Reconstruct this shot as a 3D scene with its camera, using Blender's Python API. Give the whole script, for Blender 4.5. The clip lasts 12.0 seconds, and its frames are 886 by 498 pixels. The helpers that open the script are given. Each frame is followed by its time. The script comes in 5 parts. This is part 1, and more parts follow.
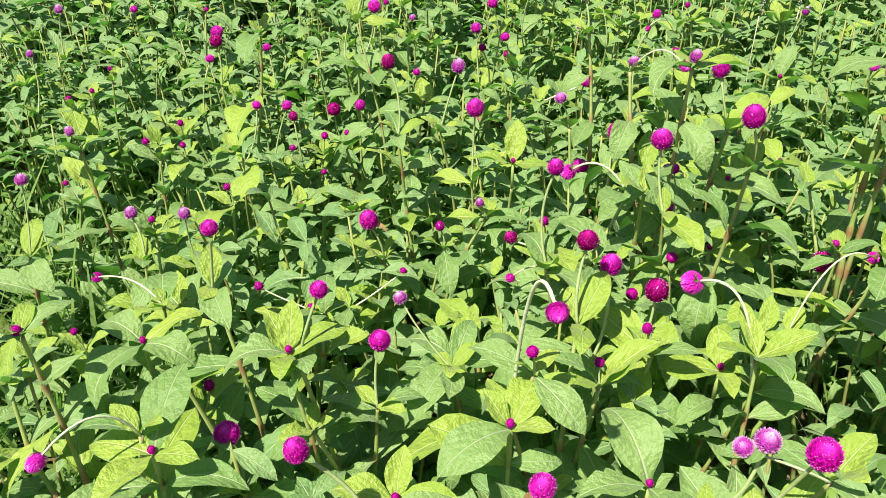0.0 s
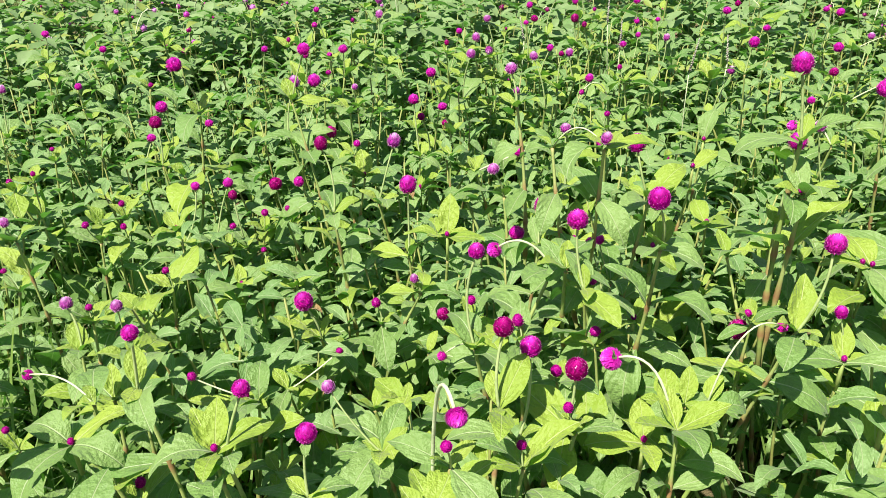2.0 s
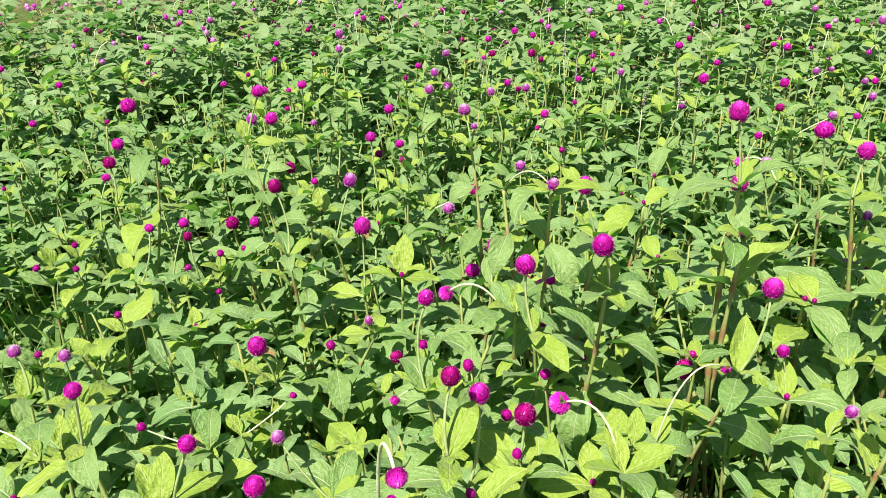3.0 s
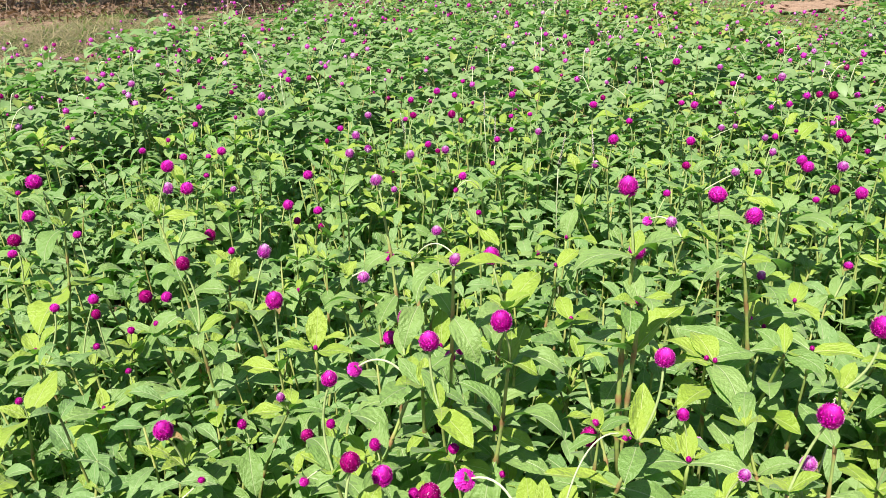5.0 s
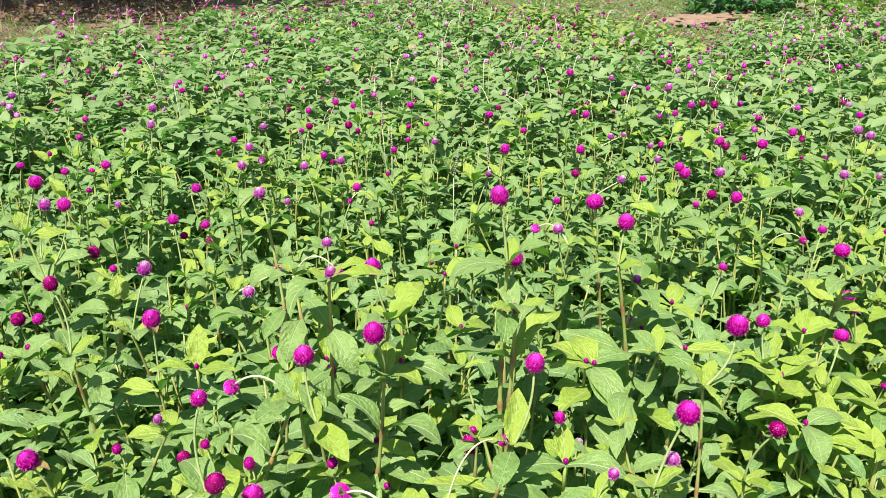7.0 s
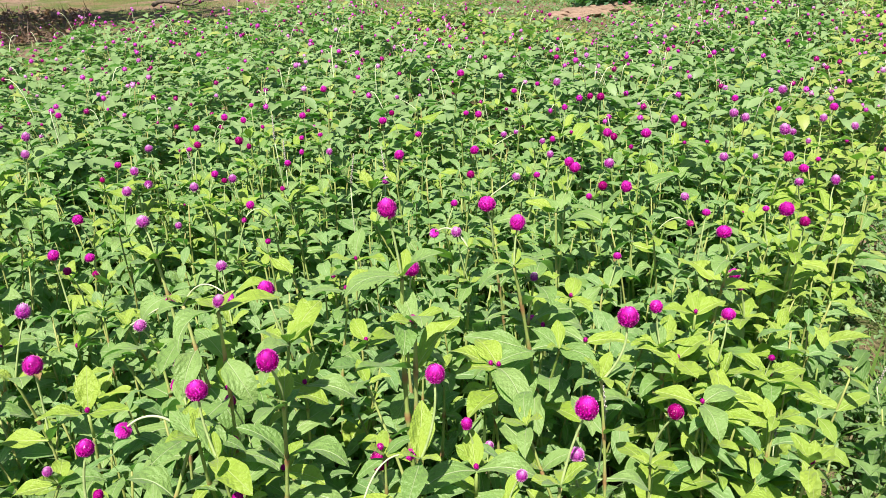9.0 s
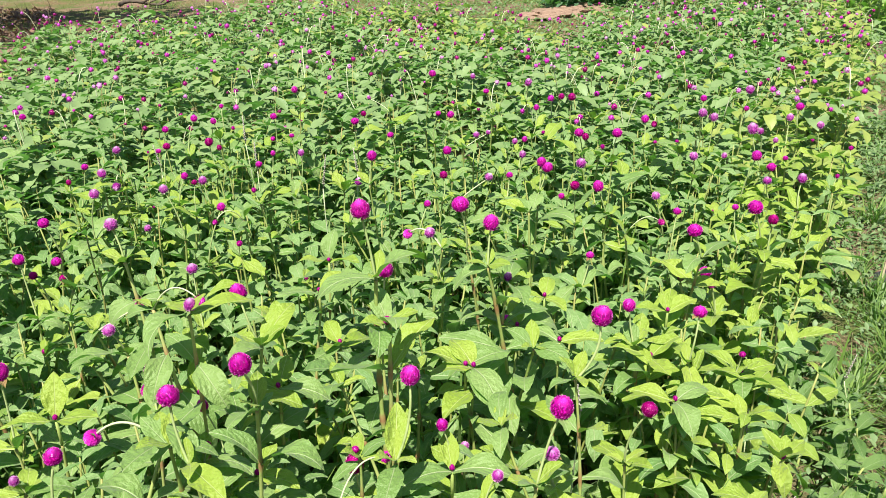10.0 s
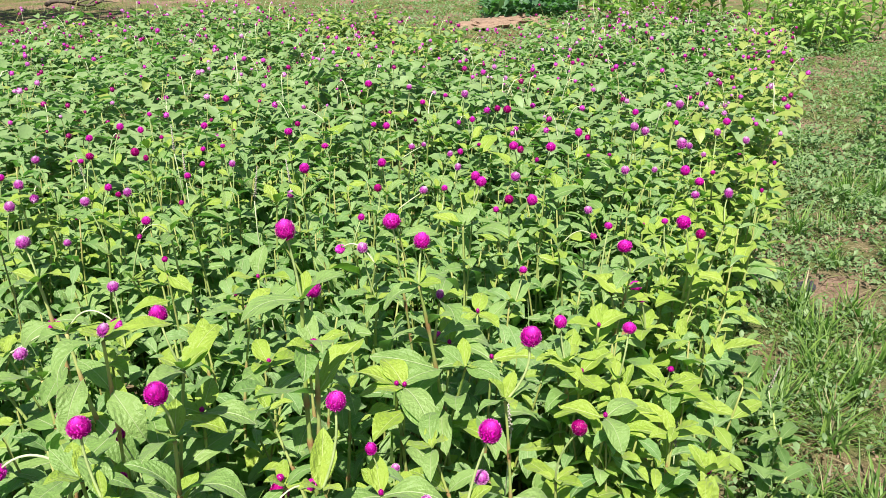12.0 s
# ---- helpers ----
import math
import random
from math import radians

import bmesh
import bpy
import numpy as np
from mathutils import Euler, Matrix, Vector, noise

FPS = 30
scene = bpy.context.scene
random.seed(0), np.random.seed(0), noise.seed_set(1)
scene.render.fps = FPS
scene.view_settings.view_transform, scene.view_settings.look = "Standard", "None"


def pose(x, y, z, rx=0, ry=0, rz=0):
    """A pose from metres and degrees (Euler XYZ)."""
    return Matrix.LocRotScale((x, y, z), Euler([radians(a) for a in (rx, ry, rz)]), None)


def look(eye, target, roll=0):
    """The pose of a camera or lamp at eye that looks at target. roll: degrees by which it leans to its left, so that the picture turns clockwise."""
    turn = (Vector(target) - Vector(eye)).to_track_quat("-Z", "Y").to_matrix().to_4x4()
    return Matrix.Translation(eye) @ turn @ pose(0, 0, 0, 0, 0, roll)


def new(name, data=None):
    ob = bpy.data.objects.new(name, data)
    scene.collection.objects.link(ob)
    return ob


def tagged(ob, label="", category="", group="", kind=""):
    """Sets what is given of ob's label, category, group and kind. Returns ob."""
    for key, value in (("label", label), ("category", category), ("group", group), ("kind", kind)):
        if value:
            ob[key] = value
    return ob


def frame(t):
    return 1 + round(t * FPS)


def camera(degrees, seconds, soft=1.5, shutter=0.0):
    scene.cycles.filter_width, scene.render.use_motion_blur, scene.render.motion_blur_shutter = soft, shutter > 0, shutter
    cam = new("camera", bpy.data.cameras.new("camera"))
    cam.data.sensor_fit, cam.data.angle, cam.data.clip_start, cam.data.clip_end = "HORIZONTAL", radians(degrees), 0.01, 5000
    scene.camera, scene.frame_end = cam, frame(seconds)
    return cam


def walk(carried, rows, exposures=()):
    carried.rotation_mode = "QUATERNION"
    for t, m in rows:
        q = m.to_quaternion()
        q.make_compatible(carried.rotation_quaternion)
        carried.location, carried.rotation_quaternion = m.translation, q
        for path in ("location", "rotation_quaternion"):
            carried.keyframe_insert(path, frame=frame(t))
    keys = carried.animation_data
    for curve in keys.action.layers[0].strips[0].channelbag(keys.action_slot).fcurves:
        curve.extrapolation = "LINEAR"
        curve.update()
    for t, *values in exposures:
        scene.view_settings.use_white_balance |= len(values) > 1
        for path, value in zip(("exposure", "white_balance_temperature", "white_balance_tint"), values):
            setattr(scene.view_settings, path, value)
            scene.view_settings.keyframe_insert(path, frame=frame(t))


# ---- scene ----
cam = camera(60.8, 12.0, soft=0.8)
# seconds, eye (m), yaw, pitch, roll (degrees)
ROWS = [
    (0.0, 0.0070, 0.0030, 0.8317, 0.25, -33.06, -0.90),
    (0.5, 0.0186, 0.0007, 0.8432, -0.29, -32.23, -0.92),
    (1.0, 0.0284, 0.0024, 0.8484, -0.88, -31.51, -1.68),
    (1.5, 0.0414, 0.0059, 0.8634, -1.50, -30.77, -1.89),
    (2.0, 0.0523, 0.0078, 0.8765, -2.42, -29.99, -1.84),
    (2.5, 0.0635, 0.0092, 0.8872, -3.78, -29.13, -1.50),
    (3.0, 0.0730, 0.0109, 0.9011, -5.10, -28.37, -1.21),
    (3.2, 0.0752, 0.0109, 0.9071, -5.76, -27.83, -1.11),
    (4.8, 0.1090, 0.0115, 0.9289, -9.21, -25.04, -0.81),
    (5.0, 0.1160, 0.0115, 0.9339, -9.94, -25.00, -0.81),
    (5.5, 0.1296, 0.0066, 0.9342, -11.90, -24.59, -0.33),
    (6.0, 0.1402, 0.0060, 0.9342, -13.63, -24.42, 0.20),
    (6.5, 0.1504, 0.0045, 0.9347, -15.28, -24.37, 0.59),
    (7.0, 0.1613, 0.0010, 0.9359, -16.68, -24.31, 0.58),
    (9.0, 0.1872, 0.0041, 0.9443, -23.86, -24.27, -1.32),
    (9.5, 0.1846, 0.0065, 0.9424, -24.90, -24.25, -1.18),
    (10.0, 0.1874, 0.0067, 0.9434, -26.10, -24.27, -0.89),
    (10.5, 0.1965, 0.0077, 0.9449, -27.29, -24.21, -0.35),
    (11.0, 0.1984, 0.0125, 0.9483, -28.11, -24.08, 0.01),
    (11.5, 0.2014, 0.0156, 0.9505, -29.30, -23.95, 0.46),
    (12.0, 0.2072, 0.0153, 0.9521, -30.98, -23.78, 0.96),
]
PATH = []
for t, x, y, z, yaw, pitch, roll in ROWS:
    a, b = radians(yaw), radians(pitch)
    way = Vector((-math.sin(a) * math.cos(b), math.cos(a) * math.cos(b), math.sin(b)))
    eye = Vector((x, y, z))
    PATH.append((t, look(eye, eye + way, roll)))
walk(cam, PATH)

# ---- light ----
SUN_FROM = Vector((-0.36, -0.42, 1.0)).normalized()
world = bpy.data.worlds.new("world")
scene.world = world
world.use_nodes = True
sky = world.node_tree.nodes.new("ShaderNodeTexSky")
sky.sky_type, sky.sun_disc = "NISHITA", False
sky.sun_elevation = math.asin(SUN_FROM.z)
sky.sun_rotation = math.atan2(SUN_FROM.x, SUN_FROM.y)
background = world.node_tree.nodes["Background"]
world.node_tree.links.new(sky.outputs[0], background.inputs[0])
background.inputs[1].default_value = 0.046
sun = new("sun", bpy.data.lights.new("sun", "SUN"))
sun.data.energy, sun.data.angle, sun.data.color = 4.2, radians(0.6), (1.0, 0.96, 0.88)
sun.matrix_basis = look(SUN_FROM * 30, (0, 0, 0))
scene.view_settings.exposure = 1.30

# ---- materials ----


class Nodes:
    """A short way to write a node material."""

    def __init__(self, name):
        self.mat = bpy.data.materials.new(name)
        self.mat.use_nodes = True
        self.tree = self.mat.node_tree
        self.tree.nodes.clear()

    def add(self, kind, out=0, **fields):
        node = self.tree.nodes.new(kind)
        for key, value in fields.items():
            if key[0] == "i" and key[1:].isdigit():
                socket = node.inputs[int(key[1:])]
                if hasattr(value, "is_output"):
                    self.tree.links.new(value, socket)
                else:
                    socket.default_value = value
        if "operation" in fields:
            node.operation = fields["operation"]
        return node.outputs[out]

    def math(self, op, a, b=0.5, clamp=False):
        node = self.tree.nodes.new("ShaderNodeMath")
        node.operation, node.use_clamp = op, clamp
        for socket, value in zip(node.inputs, (a, b)):
            if hasattr(value, "is_output"):
                self.tree.links.new(value, socket)
            else:
                socket.default_value = value
        return node.outputs[0]

    def mix(self, fac, a, b):
        node = self.tree.nodes.new("ShaderNodeMix")
        node.data_type = "RGBA"
        for n, value in ((0, fac), (6, a), (7, b)):
            if hasattr(value, "is_output"):
                self.tree.links.new(value, node.inputs[n])
            else:
                node.inputs[n].default_value = (*value, 1) if n else value
        return node.outputs[2]

    def noise(self, scale, detail=3.0, where=None, rough=0.55):
        node = self.tree.nodes.new("ShaderNodeTexNoise")
        node.inputs["Scale"].default_value, node.inputs["Detail"].default_value = scale, detail
        node.inputs["Roughness"].default_value = rough
        if where is None:
            where = self.tree.nodes.new("ShaderNodeTexCoord").outputs["Object"]
        self.tree.links.new(where, node.inputs["Vector"])
        return node.outputs[0]

    def ramp(self, fac, low, high):
        node = self.tree.nodes.new("ShaderNodeMapRange")
        node.inputs[1].default_value, node.inputs[2].default_value = low, high
        self.tree.links.new(fac, node.inputs[0])
        return node.outputs[0]

    def bump(self, height, strength, distance):
        node = self.tree.nodes.new("ShaderNodeBump")
        node.inputs["Strength"].default_value, node.inputs["Distance"].default_value = strength, distance
        self.tree.links.new(height, node.inputs["Height"])
        return node.outputs[0]

    def surface(self, colour, rough, normal=None, thin=0.0, thin_colour=None, spec=0.5, sheen=0.0):
        shader = self.tree.nodes.new("ShaderNodeBsdfPrincipled")
        for key, value in (("Base Color", colour), ("Roughness", rough), ("Specular IOR Level", spec), ("Sheen Weight", sheen)):
            if hasattr(value, "is_output"):
                self.tree.links.new(value, shader.inputs[key])
            else:
                shader.inputs[key].default_value = (*value, 1) if isinstance(value, tuple) else value
        if normal:
            self.tree.links.new(normal, shader.inputs["Normal"])
        end = shader.outputs[0]
        if thin:
            glow = self.tree.nodes.new("ShaderNodeBsdfTranslucent")
            value = thin_colour or colour
            if hasattr(value, "is_output"):
                self.tree.links.new(value, glow.inputs[0])
            else:
                glow.inputs[0].default_value = (*value, 1)
            both = self.tree.nodes.new("ShaderNodeMixShader")
            both.inputs[0].default_value = thin
            self.tree.links.new(end, both.inputs[1])
            self.tree.links.new(glow.outputs[0], both.inputs[2])
            end = both.outputs[0]
        out = self.tree.nodes.new("ShaderNodeOutputMaterial")
        self.tree.links.new(end, out.inputs[0])
        return self.mat


def leaf_material(name, dark, light, rib, joined=False, veins=True, through_leaf=(0.085, 0.330, 0.020)):
    """A leaf blade: its own shade, a pale midrib, quilted side veins, small blotches, light that comes through."""
    n = Nodes(name)
    if joined:
        own = n.tree.nodes.new("ShaderNodeNewGeometry").outputs["Random Per Island"]
    else:
        own = n.tree.nodes.new("ShaderNodeObjectInfo").outputs["Random"]
    fine_by = 14.0 if joined else 1.0
    blot = n.noise(3.0 * fine_by, 4.0)
    shade = n.math("ADD", n.math("MULTIPLY", own, 0.78), n.math("MULTIPLY", n.ramp(blot, 0.25, 0.75), 0.22))
    colour = n.mix(shade, dark, light)
    if veins:
        uv = n.tree.nodes.new("ShaderNodeUVMap").outputs[0]
        parts = n.tree.nodes.new("ShaderNodeSeparateXYZ")
        n.tree.links.new(uv, parts.inputs[0])
        u, v = parts.outputs[0], parts.outputs[1]
        wander = n.math("MULTIPLY", n.math("SUBTRACT", n.noise(4.0 * fine_by, 2.0), 0.5), 1.1)
        away = n.math("ABSOLUTE", n.math("SUBTRACT", u, 0.5))
        mid = n.math("SUBTRACT", 1.0, n.math("MULTIPLY", away, n.math("ADD", 24.0, n.math("MULTIPLY", v, 30.0))), True)
        slant = n.math("ADD", n.math("SUBTRACT", n.math("MULTIPLY", v, 4.6), n.math("POWER", n.math("MULTIPLY", away, 5.0), 1.3)), wander)
        saw = n.math("ABSOLUTE", n.math("SUBTRACT", n.math("FRACT", slant), 0.5))
        side = n.math("SUBTRACT", 1.0, n.math("MULTIPLY", saw, 11.0), True)
        quilt = n.math("POWER", n.math("MULTIPLY", saw, 2.0), 0.6)
        colour = n.mix(n.math("MULTIPLY", side, 0.13), colour, rib)
        colour = n.mix(n.math("MULTIPLY", mid, 0.95), colour, rib)
        spots = n.ramp(n.noise(17.0 * fine_by, 2.0), 0.71, 0.76)
        colour = n.mix(n.math("MULTIPLY", spots, 0.12), colour, (0.30, 0.27, 0.09))
        colour = n.mix(n.math("MULTIPLY", n.ramp(n.noise(9.0 * fine_by, 5.0, None, 0.65), 0.38, 0.72), 0.12), colour, dark)
        fine, soft = n.noise(38.0 * fine_by, 3.0), n.noise(6.0 * fine_by, 3.0)
        relief = n.math("ADD", n.math("MULTIPLY", quilt, 0.050), n.math("ADD", n.math("MULTIPLY", fine, 0.10), n.math("MULTIPLY", soft, 0.75)))
        relief = n.math("SUBTRACT", relief, n.math("MULTIPLY", mid, 0.35))
        normal = n.bump(relief, 0.42, 0.028)
    else:
        normal = n.bump(n.noise(120.0, 2.0), 0.3, 0.004)
    return n.surface(colour, 0.52, normal, 0.38, n.mix(0.78, colour, through_leaf), spec=0.50, sheen=0.10)


def plain_material(name, dark, light, scale, rough, bump=0.3, thin=0.0, spec=0.4, own=0.35):
    n = Nodes(name)
    each = n.tree.nodes.new("ShaderNodeObjectInfo").outputs["Random"]
    grain = n.ramp(n.noise(scale, 5.0), 0.25, 0.75)
    fac = n.math("ADD", n.math("MULTIPLY", each, own), n.math("MULTIPLY", grain, 1 - own))
    return n.surface(n.mix(fac, dark, light), rough, n.bump(grain, bump, 0.2 / scale), thin, spec=spec)


LEAF = leaf_material("leaf_mature", (0.158, 0.280, 0.060), (0.272, 0.392, 0.114), (0.48, 0.55, 0.29))
LEAF_YOUNG = leaf_material("leaf_young", (0.248, 0.366, 0.036), (0.358, 0.462, 0.062), (0.50, 0.57, 0.22))
LEAF_SHOOT = leaf_material("leaf_shoot", (0.142, 0.268, 0.070), (0.254, 0.384, 0.130), (0.48, 0.55, 0.29), True)
LEAF_GOLD = leaf_material("leaf_gold", (0.225, 0.300, 0.055), (0.370, 0.420, 0.105), (0.3, 0.4, 0.1), True, False)
LEAF_AXIL = leaf_material("leaf_axil", (0.218, 0.330, 0.038), (0.335, 0.436, 0.066), (0.50, 0.57, 0.22), True)
LEAF_FAR = leaf_material("leaf_far", (0.165, 0.266, 0.088), (0.272, 0.378, 0.152), (0.3, 0.4, 0.1), True, False)
LEAF_DRY = leaf_material("leaf_withered", (0.20, 0.105, 0.035), (0.42, 0.26, 0.10), (0.5, 0.36, 0.18))


def stem_material():
    n = Nodes("stem_green")
    own = n.tree.nodes.new("ShaderNodeObjectInfo").outputs["Random"]
    green = n.mix(n.math("ADD", n.math("MULTIPLY", own, 0.5), n.math("MULTIPLY", n.ramp(n.noise(30.0, 4.0), 0.3, 0.7), 0.5)), (0.18, 0.26, 0.05), (0.37, 0.41, 0.14))
    flush = n.ramp(n.noise(11.0, 2.0), 0.55, 0.72)
    colour = n.mix(n.math("MULTIPLY", flush, 0.38), green, (0.30, 0.14, 0.065))
    uv = n.tree.nodes.new("ShaderNodeUVMap").outputs[0]
    parts = n.tree.nodes.new("ShaderNodeSeparateXYZ")
    n.tree.links.new(uv, parts.inputs[0])
    colour = n.mix(n.math("MULTIPLY", parts.outputs[0], 0.75), colour, (0.27, 0.085, 0.055))
    return n.surface(colour, 0.6, n.bump(n.noise(120.0, 3.0), 0.3, 0.002), spec=0.4)


STEM = stem_material()
PEDUNCLE = plain_material("peduncle_hairy", (0.34, 0.40, 0.18), (0.60, 0.63, 0.42), 60.0, 0.75)
STALK = plain_material("stalk_green", (0.20, 0.28, 0.08), (0.40, 0.46, 0.20), 60.0, 0.7)


def petal_material(name, base, tip, joined=False):
    """Papery bracts, deeper in between and paler at their points."""
    n = Nodes(name)
    if joined:
        own = n.tree.nodes.new("ShaderNodeNewGeometry").outputs["Random Per Island"]
        colour = n.mix(own, base, tip)
    else:
        own = n.tree.nodes.new("ShaderNodeObjectInfo").outputs["Random"]
        uv = n.tree.nodes.new("ShaderNodeUVMap").outputs[0]
        parts = n.tree.nodes.new("ShaderNodeSeparateXYZ")
        n.tree.links.new(uv, parts.inputs[0])
        fac = n.math("ADD", n.math("MULTIPLY", n.math("POWER", parts.outputs[1], 1.7), 0.84), n.math("MULTIPLY", own, 0.16))
        colour = n.mix(fac, base, tip)
        colour = n.mix(n.math("GREATER_THAN", parts.outputs[0], 0.9), colour, (0.80, 0.55, 0.68))
    return n.surface(colour, 0.40, None, 0.30, spec=0.45)


PETAL = {
    "full": petal_material("petal_magenta", (0.62, 0.003, 0.42), (0.82, 0.09, 0.66)),
    "deep": petal_material("petal_deep", (0.42, 0.001, 0.19), (0.58, 0.012, 0.34)),
    "pale": petal_material("petal_pale", (0.52, 0.03, 0.44), (0.88, 0.56, 0.82)),
    "bud": petal_material("petal_bud", (0.44, 0.002, 0.26), (0.60, 0.02, 0.42)),
}
PETAL_FAR = [
    petal_material("petal_far", (0.48, 0.006, 0.36), (0.72, 0.10, 0.60), True),
    petal_material("petal_far_deep", (0.26, 0.001, 0.12), (0.46, 0.010, 0.26), True),
    petal_material("petal_far_pale", (0.50, 0.08, 0.44), (0.84, 0.42, 0.78), True),
]

# ---- meshes ----


def rng_for(*key):
    return random.Random(int(sum(abs(k) * w for k, w in zip(key, (73856.093, 19349.663, 83492.791)))))


def leaf_arrays(rng, rows=10, cols=4, width=0.40, droop=40.0, fold=0.16, wave=0.03):
    """A blade one unit long from the origin along +y, face up: points, quads, uv."""
    pts, uvs, quads = [], [], []
    y = z = 0.0
    phase, lean = rng.uniform(0, 6.28), rng.uniform(-0.10, 0.10)
    steps = [1 - (1 - k / rows) ** 1.25 for k in range(rows + 1)]
    for i, v in enumerate(steps):
        bend = radians(droop) * (v ** 1.5) - radians(droop) * 0.28
        if i:
            y += math.cos(bend) * (v - steps[i - 1])
            z -= math.sin(bend) * (v - steps[i - 1])
        base = min(1.0, v / 0.22)
        half = width / 2 * (math.sin(math.pi * min(1.0, v ** 1.04)) ** 0.80 if 0 < v < 1 else 0.0) * base * (2 - base)
        half = max(half, 0.020 * (1 - v))
        if i == rows:
            half = 0.004
        for j in range(cols + 1):
            s = 2 * j / cols - 1
            lift = fold * abs(s) * half / (width / 2) * width / 2 * 2
            ripple = wave * s * s * math.sin(9.0 * v + phase + (1.6 if s > 0 else 0.0))
            pts.append((s * half + lean * v * v, y, z + lift + ripple))
            uvs.append((0.5 + s * half / width, v))
    for i in range(rows):
        for j in range(cols):
            a = i * (cols + 1) + j
            quads.append((a, a + 1, a + cols + 2, a + cols + 1))
    return pts, quads, uvs


def mesh_from(name, pts, faces, mats, uvs=None, which=None, smooth=True):
    me = bpy.data.meshes.new(name)
    me.from_pydata(pts, [], faces)
    for m in mats:
        me.materials.append(m)
    if uvs is not None:
        layer = me.uv_layers.new(name="UVMap")
        index = np.empty(len(me.loops), np.int32)
        me.loops.foreach_get("vertex_index", index)
        layer.data.foreach_set("uv", np.asarray(uvs, np.float32)[index].ravel())
    if which is not None:
        me.polygons.foreach_set("material_index", np.asarray(which, np.int32))
    me.polygons.foreach_set("use_smooth", [smooth] * len(me.polygons))
    me.update()
    return me


def tube_arrays(path, radii, sides=6):
    """A round tube along a path of points."""
    pts, faces = [], []
    for i, p in enumerate(path):
        along = (path[min(i + 1, len(path) - 1)] - path[max(i - 1, 0)]).normalized()
        side = along.cross(Vector((0.31, 0.95, 0.05))).normalized()
        other = along.cross(side)
        for k in range(sides):
            a = 2 * math.pi * k / sides
            pts.append(p + (side * math.cos(a) + other * math.sin(a)) * radii[i])
    for i in range(len(path) - 1):
        for k in range(sides):
            a, b = i * sides + k, i * sides + (k + 1) % sides
            faces.append((a, b, b + sides, a + sides))
    faces.append(tuple(range(sides))[::-1])
    faces.append(tuple((len(path) - 1) * sides + k for k in range(sides)))
    return pts, faces


def globe_arrays(rng, count, spike, squash=0.95, core=(6, 10), pale_lit_top=0.0):
    """A flower globe of unit diameter round the origin: a core wrapped by rows of pointed bracts."""
    pts, faces, uvs = [], [], []
    rings, seg = core
    for i in range(rings + 1):
        th = math.pi * i / rings
        for k in range(seg):
            a = 2 * math.pi * k / seg
            pts.append((0.435 * math.sin(th) * math.cos(a), 0.435 * math.sin(th) * math.sin(a), 0.435 * squash * math.cos(th)))
            uvs.append((0.5, 0.0))
    for i in range(rings):
        for k in range(seg):
            a, b = i * seg + k, i * seg + (k + 1) % seg
            faces.append((a, a + seg, b + seg, b))
    for i in range(count):
        z = 1 - 1.86 * (i + 0.5) / count
        a = i * 2.39996 + rng.uniform(-0.15, 0.15)
        r = math.sqrt(max(0.0, 1 - z * z))
        out = Vector((r * math.cos(a), r * math.sin(a), z * squash))
        up = (Vector((0, 0, 1)) - out * out.z)
        up = up.normalized() if up.length > 0.05 else Vector((math.cos(a), math.sin(a), 0))
        side = out.cross(up).normalized()
        tip = (out * 0.93 + up * 0.36).normalized()
        w, reach = 1.02 / math.sqrt(max(count, 60)), spike * rng.uniform(0.8, 1.2)
        root = out * 0.40 - up * 0.06
        mid = out * 0.468
        top = out * 0.42 + tip * reach
        n = len(pts)
        pts += [root + side * w * 0.7, root - side * w * 0.7, mid + side * w - up * 0.01, mid - side * w - up * 0.01, mid + out * 0.016, top]
        # paler top: whitish middle of pale heads, painted sun highlight on full ones
        lit_pale = pale_lit_top * max(0.0, (z - 0.35) / 0.65) ** 0.7
        uvs += [(0.5, max(v, lit_pale)) for v in (0.1, 0.1, 0.45, 0.45, 0.5, 1.0)]
        faces += [(n, n + 2, n + 4), (n, n + 4, n + 1), (n + 1, n + 4, n + 3), (n + 2, n + 5, n + 4), (n + 4, n + 5, n + 3)]
        if count > 100 and rng.random() < 0.13:
            # a tiny pale floret between the bracts
            c, e = out * 0.50 + up * 0.02, 0.016
            n = len(pts)
            pts += [c + side * e, c - side * e, c + up * e, c - up * e, c + out * 0.03]
            uvs += [(0.98, 1.0)] * 5
            faces += [(n, n + 2, n + 4), (n + 2, n + 1, n + 4), (n + 1, n + 3, n + 4), (n + 3, n, n + 4)]
    return pts, faces, uvs


shape_rng = random.Random(11)
LEAVES = {}
for label, mat in (("mature", LEAF), ("young", LEAF_YOUNG)):
    LEAVES[label] = []
    for k in range(9):
        young = label == "young"
        arrays = leaf_arrays(
            shape_rng, width=shape_rng.uniform(0.37, 0.47) + (0.05 if young else 0), droop=shape_rng.uniform(10, 60) if young else shape_rng.uniform(15, 95),
            fold=shape_rng.uniform(0.03, 0.20), wave=shape_rng.uniform(0.018, 0.055))
        LEAVES[label].append(mesh_from("leaf_" + label, arrays[0], arrays[1], [mat], arrays[2]))
withered = leaf_arrays(shape_rng, 6, 4, 0.42, 70, 0.3, 0.06)
WITHERED = mesh_from("leaf_withered", withered[0], withered[1], [LEAF_DRY], withered[2])
GLOBES = {}
